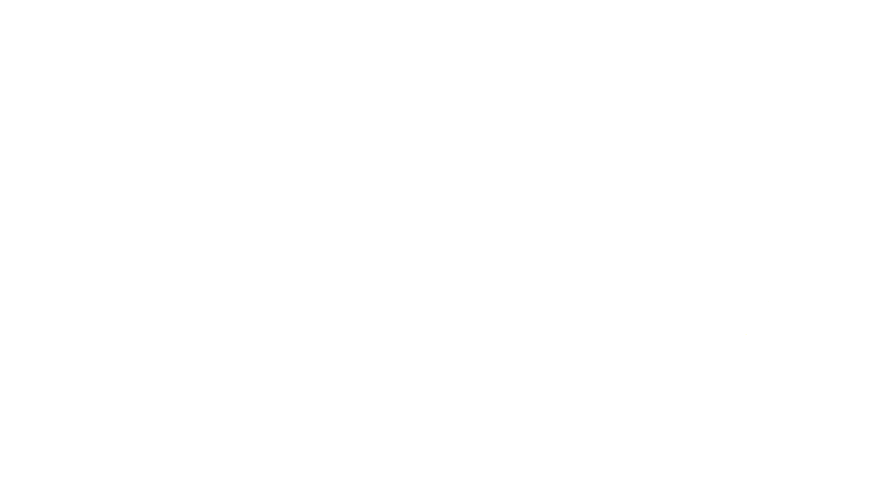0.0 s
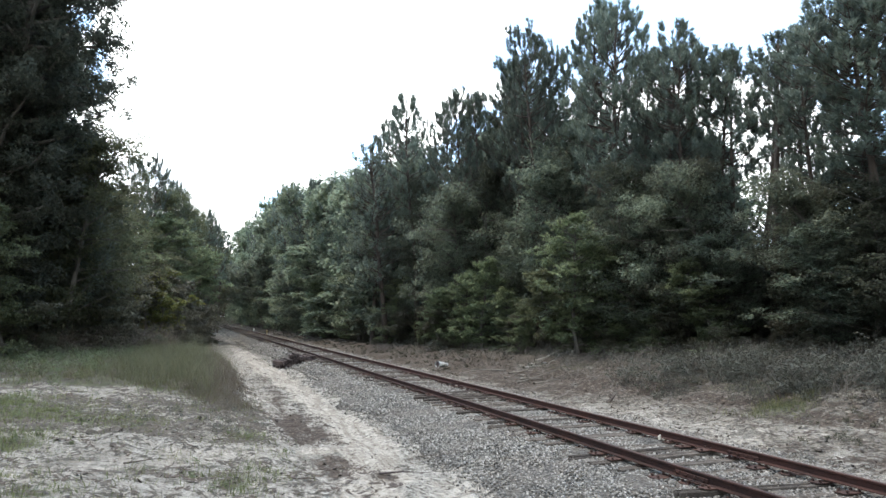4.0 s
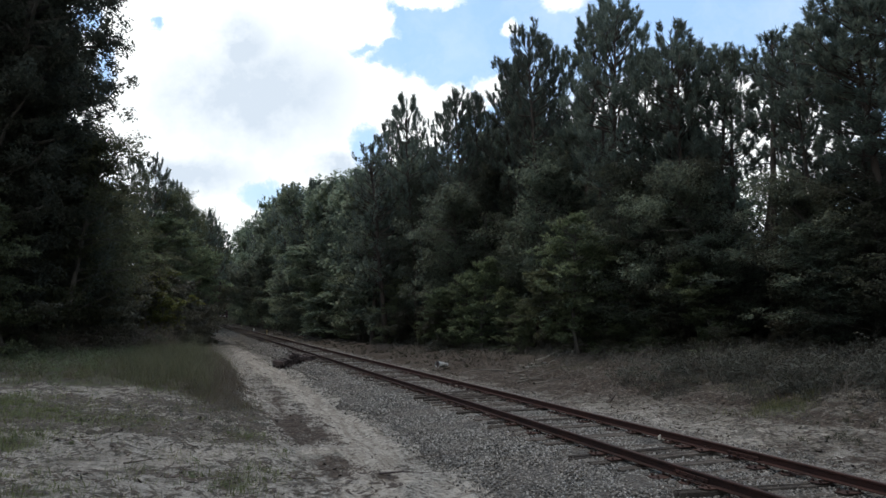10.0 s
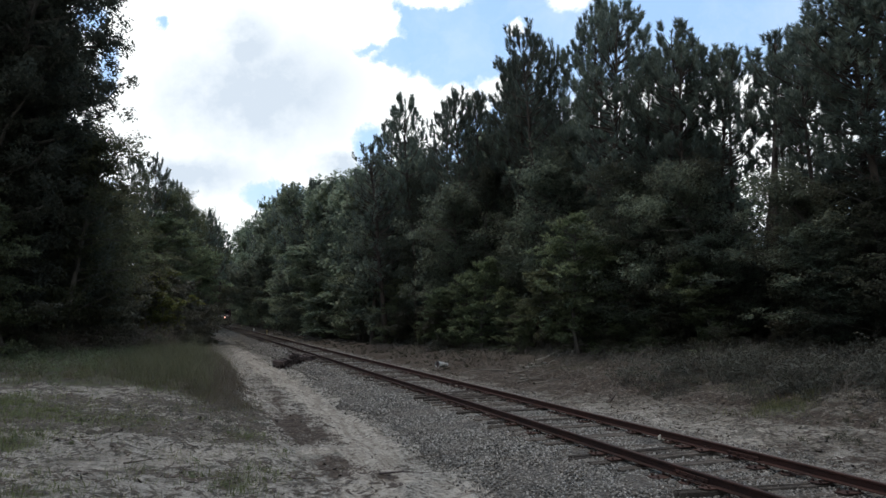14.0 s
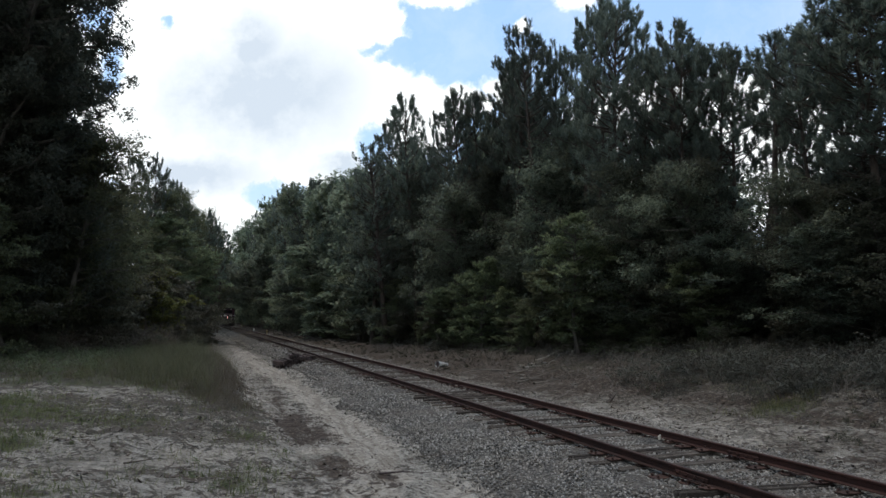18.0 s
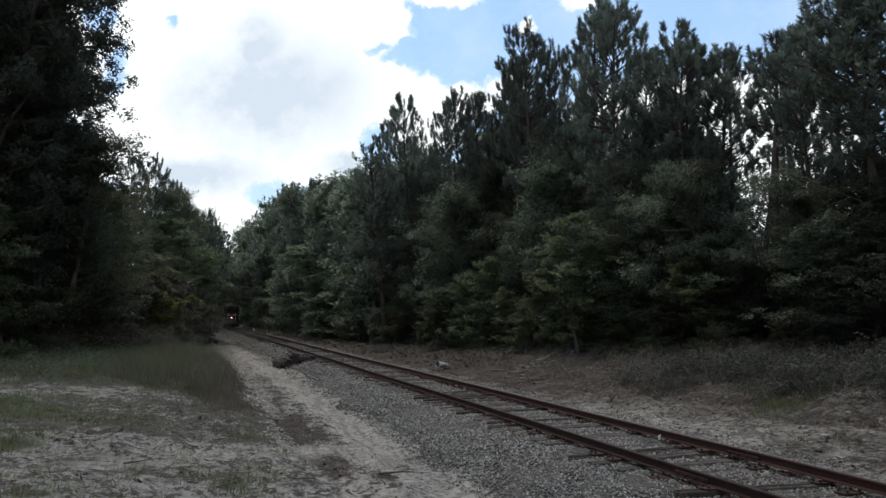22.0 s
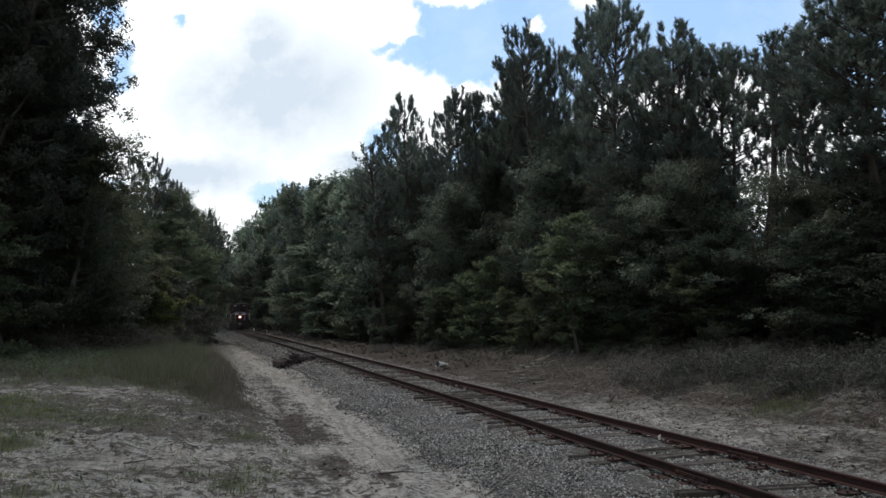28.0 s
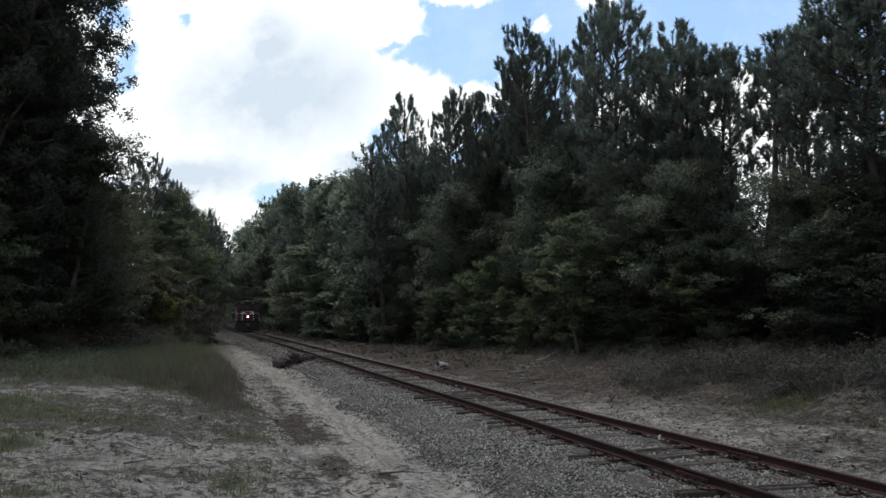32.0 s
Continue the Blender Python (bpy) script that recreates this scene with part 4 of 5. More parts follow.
r2 = random.Random(15)
for k in range(46):
    y = 8.6 + 0.24 * k
    x = float(far_line(y)) - 2.9 + r2.uniform(-0.9, 1.2)
    plant(bank_bushes, k, x, y, r2.uniform(0.5, 1.15), 1.0, None, "low bushes on the bank")

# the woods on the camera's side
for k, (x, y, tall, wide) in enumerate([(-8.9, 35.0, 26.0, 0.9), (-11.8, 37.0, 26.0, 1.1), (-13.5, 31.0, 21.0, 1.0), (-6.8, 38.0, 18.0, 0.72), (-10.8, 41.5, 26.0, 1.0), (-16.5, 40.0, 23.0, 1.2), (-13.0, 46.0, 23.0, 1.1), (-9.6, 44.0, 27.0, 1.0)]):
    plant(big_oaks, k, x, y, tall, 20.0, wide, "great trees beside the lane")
LEFT_K = [-0.25, -0.17, -0.155, -0.09, -0.062, -0.041, -0.027, -0.009, 0.006, 0.021, 0.032, 0.045]
LEFT_S = [0.40, 0.36, 0.19, 0.20, 0.205, 0.179, 0.163, 0.148, 0.135, 0.118, 0.088, 0.075]


def left_roof(x, y):
    return EYE.z + y * float(np.interp(x / y, LEFT_K, LEFT_S)) - float(ground_z(x, y))


for k, (x, y, wide) in enumerate([(-10.0, 31.5, 0.95), (-7.2, 42.0, 0.9), (-7.0, 48.0, 1.0), (-6.3, 55.0, 1.05), (-5.6, 62.0, 1.1), (-4.9, 70.0, 1.1), (-3.8, 79.0, 1.1), (-2.6, 88.0, 1.05), (-1.4, 98.0, 1.05),
                                  (-0.6, 110.0, 1.1), (-0.2, 126.0, 1.2), (-9.0, 60.0, 1.3), (-7.4, 76.0, 1.2), (-5.2, 94.0, 1.2), (-3.5, 112.0, 1.2), (-11.0, 52.0, 1.2), (-16.0, 55.0, 1.4), (-22.0, 50.0, 1.5),
                                  (1.0, 140.0, 1.2), (2.0, 160.0, 1.2)]):
    plant(dark_oaks if y < 32 else lane_oaks, k, x, y, left_roof(x, y) * (0.55 if y < 43 else 0.97), 11.0, wide, "trees beside the lane")
plant(lane_oaks, 3, -7.0, 50.0, 13.4, 11.0, 0.85, "trees beside the lane")
plant(lane_oaks, 1, -5.7, 36.0, 11.5, 11.0, 0.85, "trees beside the lane")
plant(lane_oaks, 3, -5.9, 37.5, 12.4, 11.0, 0.66, "trees beside the lane")
plant(bright_trees, 1, -6.7, 31.5, 7.4, 6.0, 1.0, "young trees beside the lane")
plant(dark_oaks, 4, -8.2, 33.0, 10.5, 11.0, 0.9, "trees beside the lane")
plant(lane_oaks, 0, -6.7, 41.0, 11.8, 11.0, 0.8, "trees beside the lane")
plant(lane_oaks, 3, -5.7, 44.0, 10.8, 11.0, 0.7, "trees beside the lane")
plant(lane_oaks, 1, -6.4, 45.0, 10.4, 11.0, 0.7, "trees beside the lane")
plant(lane_oaks, 2, -5.7, 49.0, 12.8, 11.0, 0.75, "trees beside the lane")
for k, (x, y) in enumerate([(-4.3, 68.0), (-5.4, 72.0), (-2.9, 80.0), (-1.4, 92.0), (0.3, 103.0), (2.3, 114.0), (2.8, 120.0), (-2.4, 75.0)]):
    plant(pines, k + 2, x, y, left_roof(x, y) + 0.2, 17.0, 0.7, "pines beside the lane")
for k, (x, y, tall) in enumerate([(-7.2, 32.5, 4.6), (-9.6, 29.0, 5.0), (-12.0, 28.0, 5.0), (-5.4, 36.5, 4.2), (-4.6, 41.0, 4.6), (-4.0, 46.0, 5.0), (-3.6, 52.0, 5.2), (-2.6, 58.0, 5.5),
                                  (-1.9, 64.0, 5.0), (0.35, 60.0, 3.4), (0.55, 67.0, 4.2), (-0.6, 54.0, 3.0), (-1.4, 70.0, 5.0), (-0.6, 77.0, 4.6), (0.0, 85.0, 4.6), (0.5, 95.0, 4.6), (-14.5, 30.0, 5.0), (-7.0, 39.0, 6.0), (-6.0, 45.0, 7.0)]):
    plant(shrubs, k, x, y, tall, 3.2, None, "shrubs beside the lane")
for k, (x, y, tall) in enumerate([(-2.85, 47.0, 5.7), (-2.35, 47.6, 4.0)]):
    plant(vines, k, x, y, tall, 3.2)
for k, (x, y, tall) in enumerate([(-8.6, 33.0, 7.6), (-4.2, 58.0, 11.0), (-3.2, 66.0, 11.5), (-2.2, 72.0, 10.5), (-1.1, 80.0, 9.5), (-0.1, 92.0, 9.0), (-2.7, 50.0, 4.4)]):
    plant(bright_trees, k, x, y, tall, 6.0, None, "young trees beside the lane")
for k in range(30):
    x, y = -13.0 + (k * 1.9) % 28, 296 + 5 * (k % 4)
    plant(far_oaks, k, x, y, 24.0 + 3 * ((k * 5) % 7) / 7, 11.0, 1.6, "trees where the track bends away")
for k in range(18):
    x, y = -13.0 + 0.75 * k, 27.0 + (k * 7 % 5) * 1.6 + 0.55 * k
    plant(shrubs, k, x, y, 1.2 + 0.8 * ((k * 3) % 5) / 5, 3.2, None, "shrubs beside the lane")
for k, y in enumerate((134, 141, 149, 158, 168, 179, 192, 207, 224, 244, 268)):
    plant(arch_oaks, k, 1.6 - 0.4 * (k % 2), y, 13.0 + 0.5 * (k % 3), 13.0, 1.0, "trees arching over the far track")
    plant(arch_oaks, k + 1, 11.2 + 0.4 * (k % 2), y + 3.0, 13.5 + 0.5 * (k % 3), 13.0, 1.0, "trees arching over the far track")
# trees added out of view behind the camera; they block low sky light
for k in range(22):
    a = radians(100 + k * 8.6)
    plant(far_oaks, k, 32 * math.sin(a + 0.3) + 3, 32 * math.cos(a + 0.3) - 4, 8.5, 11.0, 1.5, "trees behind the clearing")
for ob in prototypes:
    if ob.name not in used:
        for o in (*ob.children_recursive, ob):
            bpy.data.objects.remove(o)

# ---- the locomotive ----
PAINT = plain_material("dark_maroon_paint", (0.036, 0.011, 0.022), (0.08, 0.023, 0.044), 0.45, 0.0, 2.0, 0.08, 0.5)
ROOF_PAINT = plain_material("sooty_roof_paint", (0.025, 0.023, 0.024), (0.06, 0.055, 0.055), 0.6, 0.0, 3.0)
BLACK = plain_material("black_running_gear", (0.012, 0.011, 0.011), (0.045, 0.038, 0.034), 0.75, 0.1, 4.0)
WHITE = plain_material("dusty_white_paint", (0.62, 0.61, 0.58), (0.82, 0.81, 0.78), 0.55, 0.0, 6.0, 0.1, 0.4)
STEEL = plain_material("wheel_steel", (0.10, 0.09, 0.085), (0.28, 0.26, 0.25), 0.45, 0.8, 6.0, 0.1)
YELLOW = plain_material("faded_yellow_paint", (0.26, 0.21, 0.1), (0.4, 0.33, 0.17), 0.65, 0.0, 6.0, 0.1, 0.4)
HEADLIGHT = glow_material("lit_headlight", (1.0, 0.44, 0.32), 4.5)


def glass_material():
    n = Nodes("cab_glass")
    node = n.add("ShaderNodeBsdfPrincipled")
    node.inputs["Base Color"].default_value = (0.012, 0.015, 0.018, 1)
    node.inputs["Roughness"].default_value = 0.2
    node.inputs["Specular IOR Level"].default_value = 0.35
    n.wire(node.outputs[0], n.out.inputs[0])
    return n.mat


GLASS = glass_material()
WHEEL_R = 0.508


def build_locomotive():
    """A hood diesel, nose towards -Y, its origin on the rails under the front coupler."""
    loco = empty("locomotive", Matrix.Identity(4), "dark maroon diesel locomotive with lit headlight and white-trimmed nose", "locomotive")

    def add(name, blocks, material, parent=loco, label="", bevel=0.03):
        bm = bmesh.new()
        for size, at in blocks:
            box(bm, size, at, bevel=min(bevel, 0.2 * min(size)))
        return part(name, bm, material, parent, label)

    def bars(name, lines, radius, material, parent=loco, label=""):
        bm = bmesh.new()
        for a, b in lines:
            rod(bm, a, b, radius, sides=6)
        return part(name, bm, material, parent, label)

    add("frame", [((3.05, 16.2, 0.42), (0, 8.6, 1.28))], BLACK, label="black side sill")
    pilot = add("pilot", [((2.9, 0.12, 0.95), (0, 0.42, 0.64)), ((3.05, 0.5, 0.1), (0, 0.66, 1.45))], BLACK)
    bm = bmesh.new()
    for s in (-1, 1):
        box(bm, (1.5, 0.08, 0.42), (s * 0.72, 0.28, 0.32), (0, 0, s * 18), 0.02)
    part("snow_plough", bm, BLACK, pilot)
    add("coupler", [((0.3, 0.5, 0.3), (0, 0.18, 0.86)), ((0.42, 0.2, 0.36), (0, -0.04, 0.86))], STEEL, bevel=0.05)
    for s in (-1, 1):
        add("step", [((0.55, 0.3, 0.04), (s * 1.2, 0.62, z)) for z in (0.45, 0.78, 1.1)] + [((0.04, 0.32, 1.0), (s * 1.48, 0.62, 0.8))], BLACK, bevel=0.01)
        bars("grab_rail", [((s * 1.46, 0.46, 1.45), (s * 1.46, 0.46, 2.5)), ((s * 0.72, 0.46, 1.45), (s * 0.72, 0.46, 2.45)), ((s * 1.46, 0.46, 2.5), (s * 0.72, 0.46, 2.45))], 0.022, WHITE)
        bars("handrail", [((s * 1.48, 4.7, 2.5), (s * 1.48, 16.2, 2.5))] + [((s * 1.48, 4.7 + 1.15 * k, 1.5), (s * 1.48, 4.7 + 1.15 * k, 2.5)) for k in range(11)], 0.02, BLACK)
    # short hood
    bm = bmesh.new()
    box(bm, (1.75, 1.75, 1.42), (0, 1.72, 2.16), bevel=0.09)
    for v in bm.verts:
        if v.co.z > 2.7:
            v.co.z -= 0.16 * max(0.0, (1.4 - v.co.y)) / 0.6
    nose = part("nose", bm, PAINT, loco, "maroon short hood")
    bm = bmesh.new()
    box(bm, (0.62, 0.14, 0.34), (0, 0.80, 2.0), bevel=0.04)
    housing = part("headlight_housing", bm, BLACK, loco)
    bm = bmesh.new()
    rod(bm, (0, 0.745, 2.0), (0, 0.705, 2.0), 0.17, 0.15, 24)
    part("headlight", bm, HEADLIGHT, housing, "lit round headlight")
    # white trim on the nose, two slanting bands that meet below the windows
    for s in (-1, 1):
        bm = bmesh.new()
        box(bm, (0.66, 0.02, 0.15), (s * 0.46, 0.83, 2.5), (0, -s * 24, 0), 0.004)
        box(bm, (0.34, 0.02, 0.12), (s * 0.64, 0.832, 2.42), (0, s * 30, 0), 0.004)
        part("nose_band", bm, WHITE, nose, "white painted chevron band")
    # cab
    cab = add("cab", [((3.0, 2.15, 1.35), (0, 3.6, 2.16)), ((3.0, 2.15, 0.35), (0, 3.6, 3.82)), ((0.16, 2.15, 0.95), (-1.42, 3.6, 3.28)), ((0.16, 2.15, 0.95), (1.42, 3.6, 3.28)),
                      ((0.14, 0.14, 0.95), (0, 2.6, 3.28)), ((2.9, 0.1, 0.95), (0, 4.62, 3.28)), ((0.5, 0.13, 0.95), (-1.2, 2.6, 3.28)), ((0.5, 0.13, 0.95), (1.2, 2.6, 3.28))], PAINT, label="maroon cab")
    bm = bmesh.new()
    box(bm, (3.12, 2.5, 0.12), (0, 3.55, 4.04), bevel=0.03)
    box(bm, (2.3, 2.4, 0.12), (0, 3.55, 4.15), bevel=0.05)
    part("cab_roof", bm, ROOF_PAINT, cab, "sooty black overhanging cab roof")
    for s in (-1, 1):
        window = add("windshield", [((0.98, 0.03, 0.62), (s * 0.51, 2.575, 3.36))], GLASS, loco, bevel=0.01)
        add("window_frame", [((1.04, 0.05, 0.05), (s * 0.51, 2.57, 3.03)), ((1.04, 0.05, 0.05), (s * 0.51, 2.57, 3.69)), ((0.05, 0.05, 0.7), (s * 0.02, 2.57, 3.36)), ((0.05, 0.05, 0.7), (s * 1.0, 2.57, 3.36))], PAINT, window, "maroon window surround", bevel=0.008)
        add("side_window", [((0.03, 1.5, 0.66), (s * 1.51, 3.6, 3.34))], GLASS, cab, bevel=0.01)
        add("number_board", [((0.62, 0.16, 0.24), (s * 0.72, 2.5, 3.88))], BLACK, cab, bevel=0.03)
        add("number_bar", [((0.44, 0.02, 0.1), (s * 0.72, 2.41, 3.88))], WHITE, cab, bevel=0.004)
        add("ditch_light", [((0.2, 0.14, 0.2), (s * 1.1, 0.4, 1.62))], BLACK)
    bars("air_horn", [((-0.2, 3.1, 4.3), (-0.2, 2.6, 4.34)), ((0.0, 3.1, 4.3), (0.0, 2.7, 4.34)), ((0.2, 3.1, 4.3), (0.2, 2.65, 4.34)), ((-0.25, 3.1, 4.24), (0.25, 3.1, 4.3))], 0.045, STEEL)
    # long hood with its doors, grilles and fans
    hood = add("long_hood", [((1.8, 11.4, 2.15), (0, 10.5, 2.55))], PAINT, label="maroon long hood", bevel=0.1)
    for s in (-1, 1):
        for k in range(12):
            add("hood_door", [((0.04, 0.8, 1.35), (s * 0.905, 5.4 + 0.9 * k, 2.3))], PAINT, hood, bevel=0.01)
        for k in range(3):
            add("grille", [((0.05, 1.3, 0.05), (s * 0.91, 12.2 + 1.5 * k, 3.1 + 0.1 * j)) for j in range(4)], BLACK, hood, bevel=0.008)
    for y in (9.0, 11.6, 13.4):
        bm = bmesh.new()
        rod(bm, (0, y, 3.6), (0, y, 3.82), 0.62, 0.58, 24)
        part("roof_fan", bm, ROOF_PAINT, hood)
    add("exhaust_stack", [((0.4, 0.7, 0.3), (0, 7.4, 3.74))], BLACK, hood)
    add("fuel_tank", [((2.7, 4.0, 0.8), (0, 8.6, 0.72))], BLACK, bevel=0.15)
    axles = []
    for y in (3.3, 13.9):
        truck = add("truck", [((0.16, 3.6, 0.34), (s * 1.02, y, 0.62)) for s in (-1, 1)] + [((2.0, 0.5, 0.3), (0, y, 0.62))], BLACK, bevel=0.04)
        for dy in (-1.37, 1.37):
            bm = bmesh.new()
            for s in (-1, 1):
                rod(bm, (s * 0.70, 0, 0), (s * 0.83, 0, 0), WHEEL_R, sides=28)
                rod(bm, (s * 0.68, 0, 0), (s * 0.71, 0, 0), WHEEL_R + 0.028, sides=28)
                rod(bm, (s * 0.83, 0, 0), (s * 0.86, 0, 0), 0.2, sides=12)
                box(bm, (0.02, 0.1, 0.55), (s * 0.84, 0, 0))
            rod(bm, (-0.7, 0, 0), (0.7, 0, 0), 0.09, sides=10)
            axle = part("wheelset", bm, STEEL, truck)
            axle.location = (0, y + dy, WHEEL_R)
            axles.append((axle, y + dy))
    return loco, axles


locomotive, wheelsets = build_locomotive()

# ---- things beside the track ----


def build_pile():
    """Old ties thrown in a heap at the edge of the lane, their cut ends towards the camera."""
    r = random.Random(9)
    meshes = [tie_mesh(90 + k, CREOSOTE, 1.6) for k in range(4)]
    # stacks: left edge, distance, ties across, levels, lean
    k = 0
    for start, far, across, levels, lean in ((3.36, 33.9, 3, 2, 6), (3.92, 34.3, 3, 3, -3), (4.46, 35.0, 3, 2, 8)):
        for level in range(levels):
            for i in range(across - (level == 2)):
                x = start + 0.12 + 0.222 * i + 0.05 * level + r.uniform(-0.012, 0.012)
                y = far + r.uniform(-0.14, 0.1)
                ob = new("old_tie", meshes[k % 4])
                base = max(float(ground_z(x, y)), float(ballast_z(x)) if x > 3.6 else -1)
                ob.matrix_world = pose(x, y + 0.8, base + 0.188 * level + 0.12 - 0.07 * (start > 4.2) + 0.02 * i * (lean > 0), r.uniform(-2, 2), r.uniform(-2, 2), 90 + lean + r.uniform(-3, 3))
                tagged(ob, "dark creosoted old railway tie in a heap", "railway tie", "ties heaped beside the lane")
                k += 1


build_pile()


def build_pipe():
    """A short pale pipe lying open on the far side of the track."""
    bm = bmesh.new()
    x, y = 10.2, 31.6
    outer, inner = 0.15, 0.137
    rings = []
    for s, rad in ((0, inner), (0, outer), (0.66, 0.5 * outer), (0.66, 0.5 * inner)):
        rings.append([bm.verts.new((s, rad * math.cos(2 * math.pi * k / 20), rad * math.sin(2 * math.pi * k / 20))) for k in range(20)])
    for a, b in ((0, 1), (1, 2), (2, 3), (3, 0)):
        for k in range(20):
            bm.faces.new((rings[a][k], rings[a][(k + 1) % 20], rings[b][(k + 1) % 20], rings[b][k]))
    bmesh.ops.recalc_face_normals(bm, faces=bm.faces)
    # dark disc set inside the mouth in place of the bore's shade
    mouth_shade = bm.faces.new([bm.verts.new((0.07, 0.98 * inner * math.cos(2 * math.pi * k / 20), 0.98 * inner * math.sin(2 * math.pi * k / 20))) for k in range(20)])
    mouth_shade.material_index = 1
    me = bpy.data.meshes.new("pipe")
    bm.to_mesh(me)
    bm.free()
    me.materials.append(plain_material("weathered_white_plastic", (0.36, 0.355, 0.34), (0.56, 0.55, 0.53), 0.6, 0.0, 6.0, 0.1, 0.3))
    me.materials.append(CREOSOTE)
    ob = new("pipe", me)
    ob.matrix_world = pose(x, y, float(ground_z(x, y)) + 0.13, 0, 5, 30)
    tagged(ob, "short white tapered pipe with a shade-dark disc in its mouth beside the track", "pipe")


build_pipe()


def build_marker(x, y, tall, material, label):
    post = empty("marker_post", at_ground(x, y), label, "marker post")
    bm = bmesh.new()
    box(bm, (0.1, 0.06, tall + 0.3), (0, 0, tall / 2 - 0.15), bevel=0.01)
    part("post", bm, material, post)
    bm = bmesh.new()
    box(bm, (0.2, 0.02, 0.3), (0, -0.045, tall - 0.15), bevel=0.006)
    part("plate", bm, material, post)


build_marker(8.2, 118.0, 0.75, WHITE, "small white marker post beside the track")
build_marker(8.95, 104.0, 0.7, YELLOW, "faded yellow marker post beside the track")


def build_scrap():
    """A crumpled pale scrap caught between the rails."""
    r = random.Random(12)
    bm = bmesh.new()
    bmesh.ops.create_icosphere(bm, subdivisions=2, radius=0.045)
    for v in bm.verts:
        v.co = Vector((v.co.x * 0.7, v.co.y * 0.6, v.co.z * 1.1)) * r.uniform(0.7, 1.2)
    me = bpy.data.meshes.new("scrap")
    bm.to_mesh(me)
    bm.free()
    me.materials.append(plain_material("faded_paper", (0.3, 0.27, 0.22), (0.45, 0.42, 0.36), 0.9))
    ob = new("scrap", me)
    ob.matrix_world = pose(6.97, 10.16, TIE_TOP + 0.03, 10, 25, 40)
    tagged(ob, "crumpled pale paper scrap lying between the rails", "litter")


build_scrap()


def branch(seed, length, material, label, name="fallen_branch", thick=0.05, forks=5):
    """A dead limb with side twigs, lying along x."""
    r = random.Random(seed)
    root = empty(name, Matrix.Identity(4), label, "branch")
    verts, faces = [], []
    main = limb_points(r, Vector((0, 0, thick * 0.6)), Vector((1, r.uniform(-0.2, 0.2), 0.03)), length, -0.01, 7)
    tube(verts, faces, main, [thick * (1.1 - 0.13 * i) for i in range(8)], 6)
    part("limb", mesh_of("limb", verts, faces, material, True), material, root)
    for k in range(forks):
        verts, faces = [], []
        i = r.randint(1, 6)
        way = Vector((0.8, r.choice((-1, 1)) * r.uniform(0.4, 1.0), r.uniform(0.0, 0.5)))
        tube(verts, faces, limb_points(r, main[i], way, length * r.uniform(0.25, 0.5), 0.0, 4), [thick * 0.5 * (1.1 - 0.22 * j) for j in range(5)], 5)
        part("side_twig", mesh_of("side_twig", verts, faces, material, True), material, root)
    return root


DEAD_LABEL = "grey dead branch lying on the sandy bank"
for k, (x, y, turn, length, thick) in enumerate([(10.5, 23.4, 35, 2.0, 0.05), (10.9, 24.2, 50, 1.9, 0.06), (10.6, 22.4, 20, 2.2, 0.07), (11.4, 26.6, 170, 1.8, 0.04), (12.4, 17.6, 30, 1.6, 0.03),
                                                 (10.9, 46.0, 60, 2.6, 0.06), (13.2, 14.6, 50, 1.5, 0.03), (11.6, 15.2, 20, 1.3, 0.025), (10.8, 19.9, 75, 1.4, 0.025), (12.6, 22.0, 120, 1.4, 0.03), (10.4, 24.4, 62, 1.7, 0.045), (11.4, 23.4, 140, 1.5, 0.035), (10.9, 25.2, 28, 1.8, 0.05), (13.1, 19.0, 100, 1.2, 0.025), (12.0, 13.4, 10, 1.3, 0.02), (10.6, 15.4, 48, 1.2, 0.03), (11.3, 13.9, -20, 1.4, 0.028), (10.2, 13.2, 15, 0.9, 0.022), (11.9, 11.6, 35, 1.5, 0.03), (12.6, 10.8, 60, 1.3, 0.03), (13.4, 12.4, -35, 1.7, 0.035), (11.0, 20.6, 25, 1.6, 0.03), (12.1, 21.4, 55, 1.5, 0.03), (11.8, 18.2, 15, 1.2, 0.025)]):
    ob = branch(200 + k, length, DEAD_WOOD, DEAD_LABEL, thick=0.72 * thick, forks=9)
    tagged(ob, group="dead branches on the bank").matrix_world = at_ground(x, y, turn)
for k, (x, y, turn, length, thick) in enumerate([(12.0, 26.3, 18, 1.9, 0.07), (12.5, 26.9, 10, 1.6, 0.06), (12.9, 26.5, 25, 1.3, 0.05), (12.2, 27.3, 5, 1.8, 0.05), (11.7, 25.6, 30, 1.5, 0.045), (13.0, 27.4, -8, 1.1, 0.07)]):
    ob = branch(220 + k, length, PALE_WOOD, "pale weathered limb in a heap on the bank", thick=thick, forks=3)
    tagged(ob, group="limbs heaped on the bank").matrix_world = at_ground(x, y, turn)
stub = branch(240, 0.42, PINE_BARK, "dark rotten stump leaning from the sandy bank", "stump", 0.06, 1)
stub.matrix_world = pose(10.35, 17.35, float(ground_z(10.35, 17.35)) - 0.06, 0, -36, 15)
stick = branch(243, 0.9, CREOSOTE, "straight dark stick lying on the sandy lane", "stick", 0.016, 0)
stick.matrix_world = at_ground(2.45, 10.2, 4)
for k, (x, y, turn, length) in enumerate([(-0.9, 10.9, 5, 0.5), (-1.6, 12.2, -10, 0.35), (0.3, 12.8, 30, 0.4), (1.2, 10.2, -40, 0.4)]):
    ob = branch(250 + k, length, PINE_BARK, "thin dark twig lying on sand", "twig", 0.012, 2)
    tagged(ob, group="twigs on the sand").matrix_world = at_ground(x, y, turn)


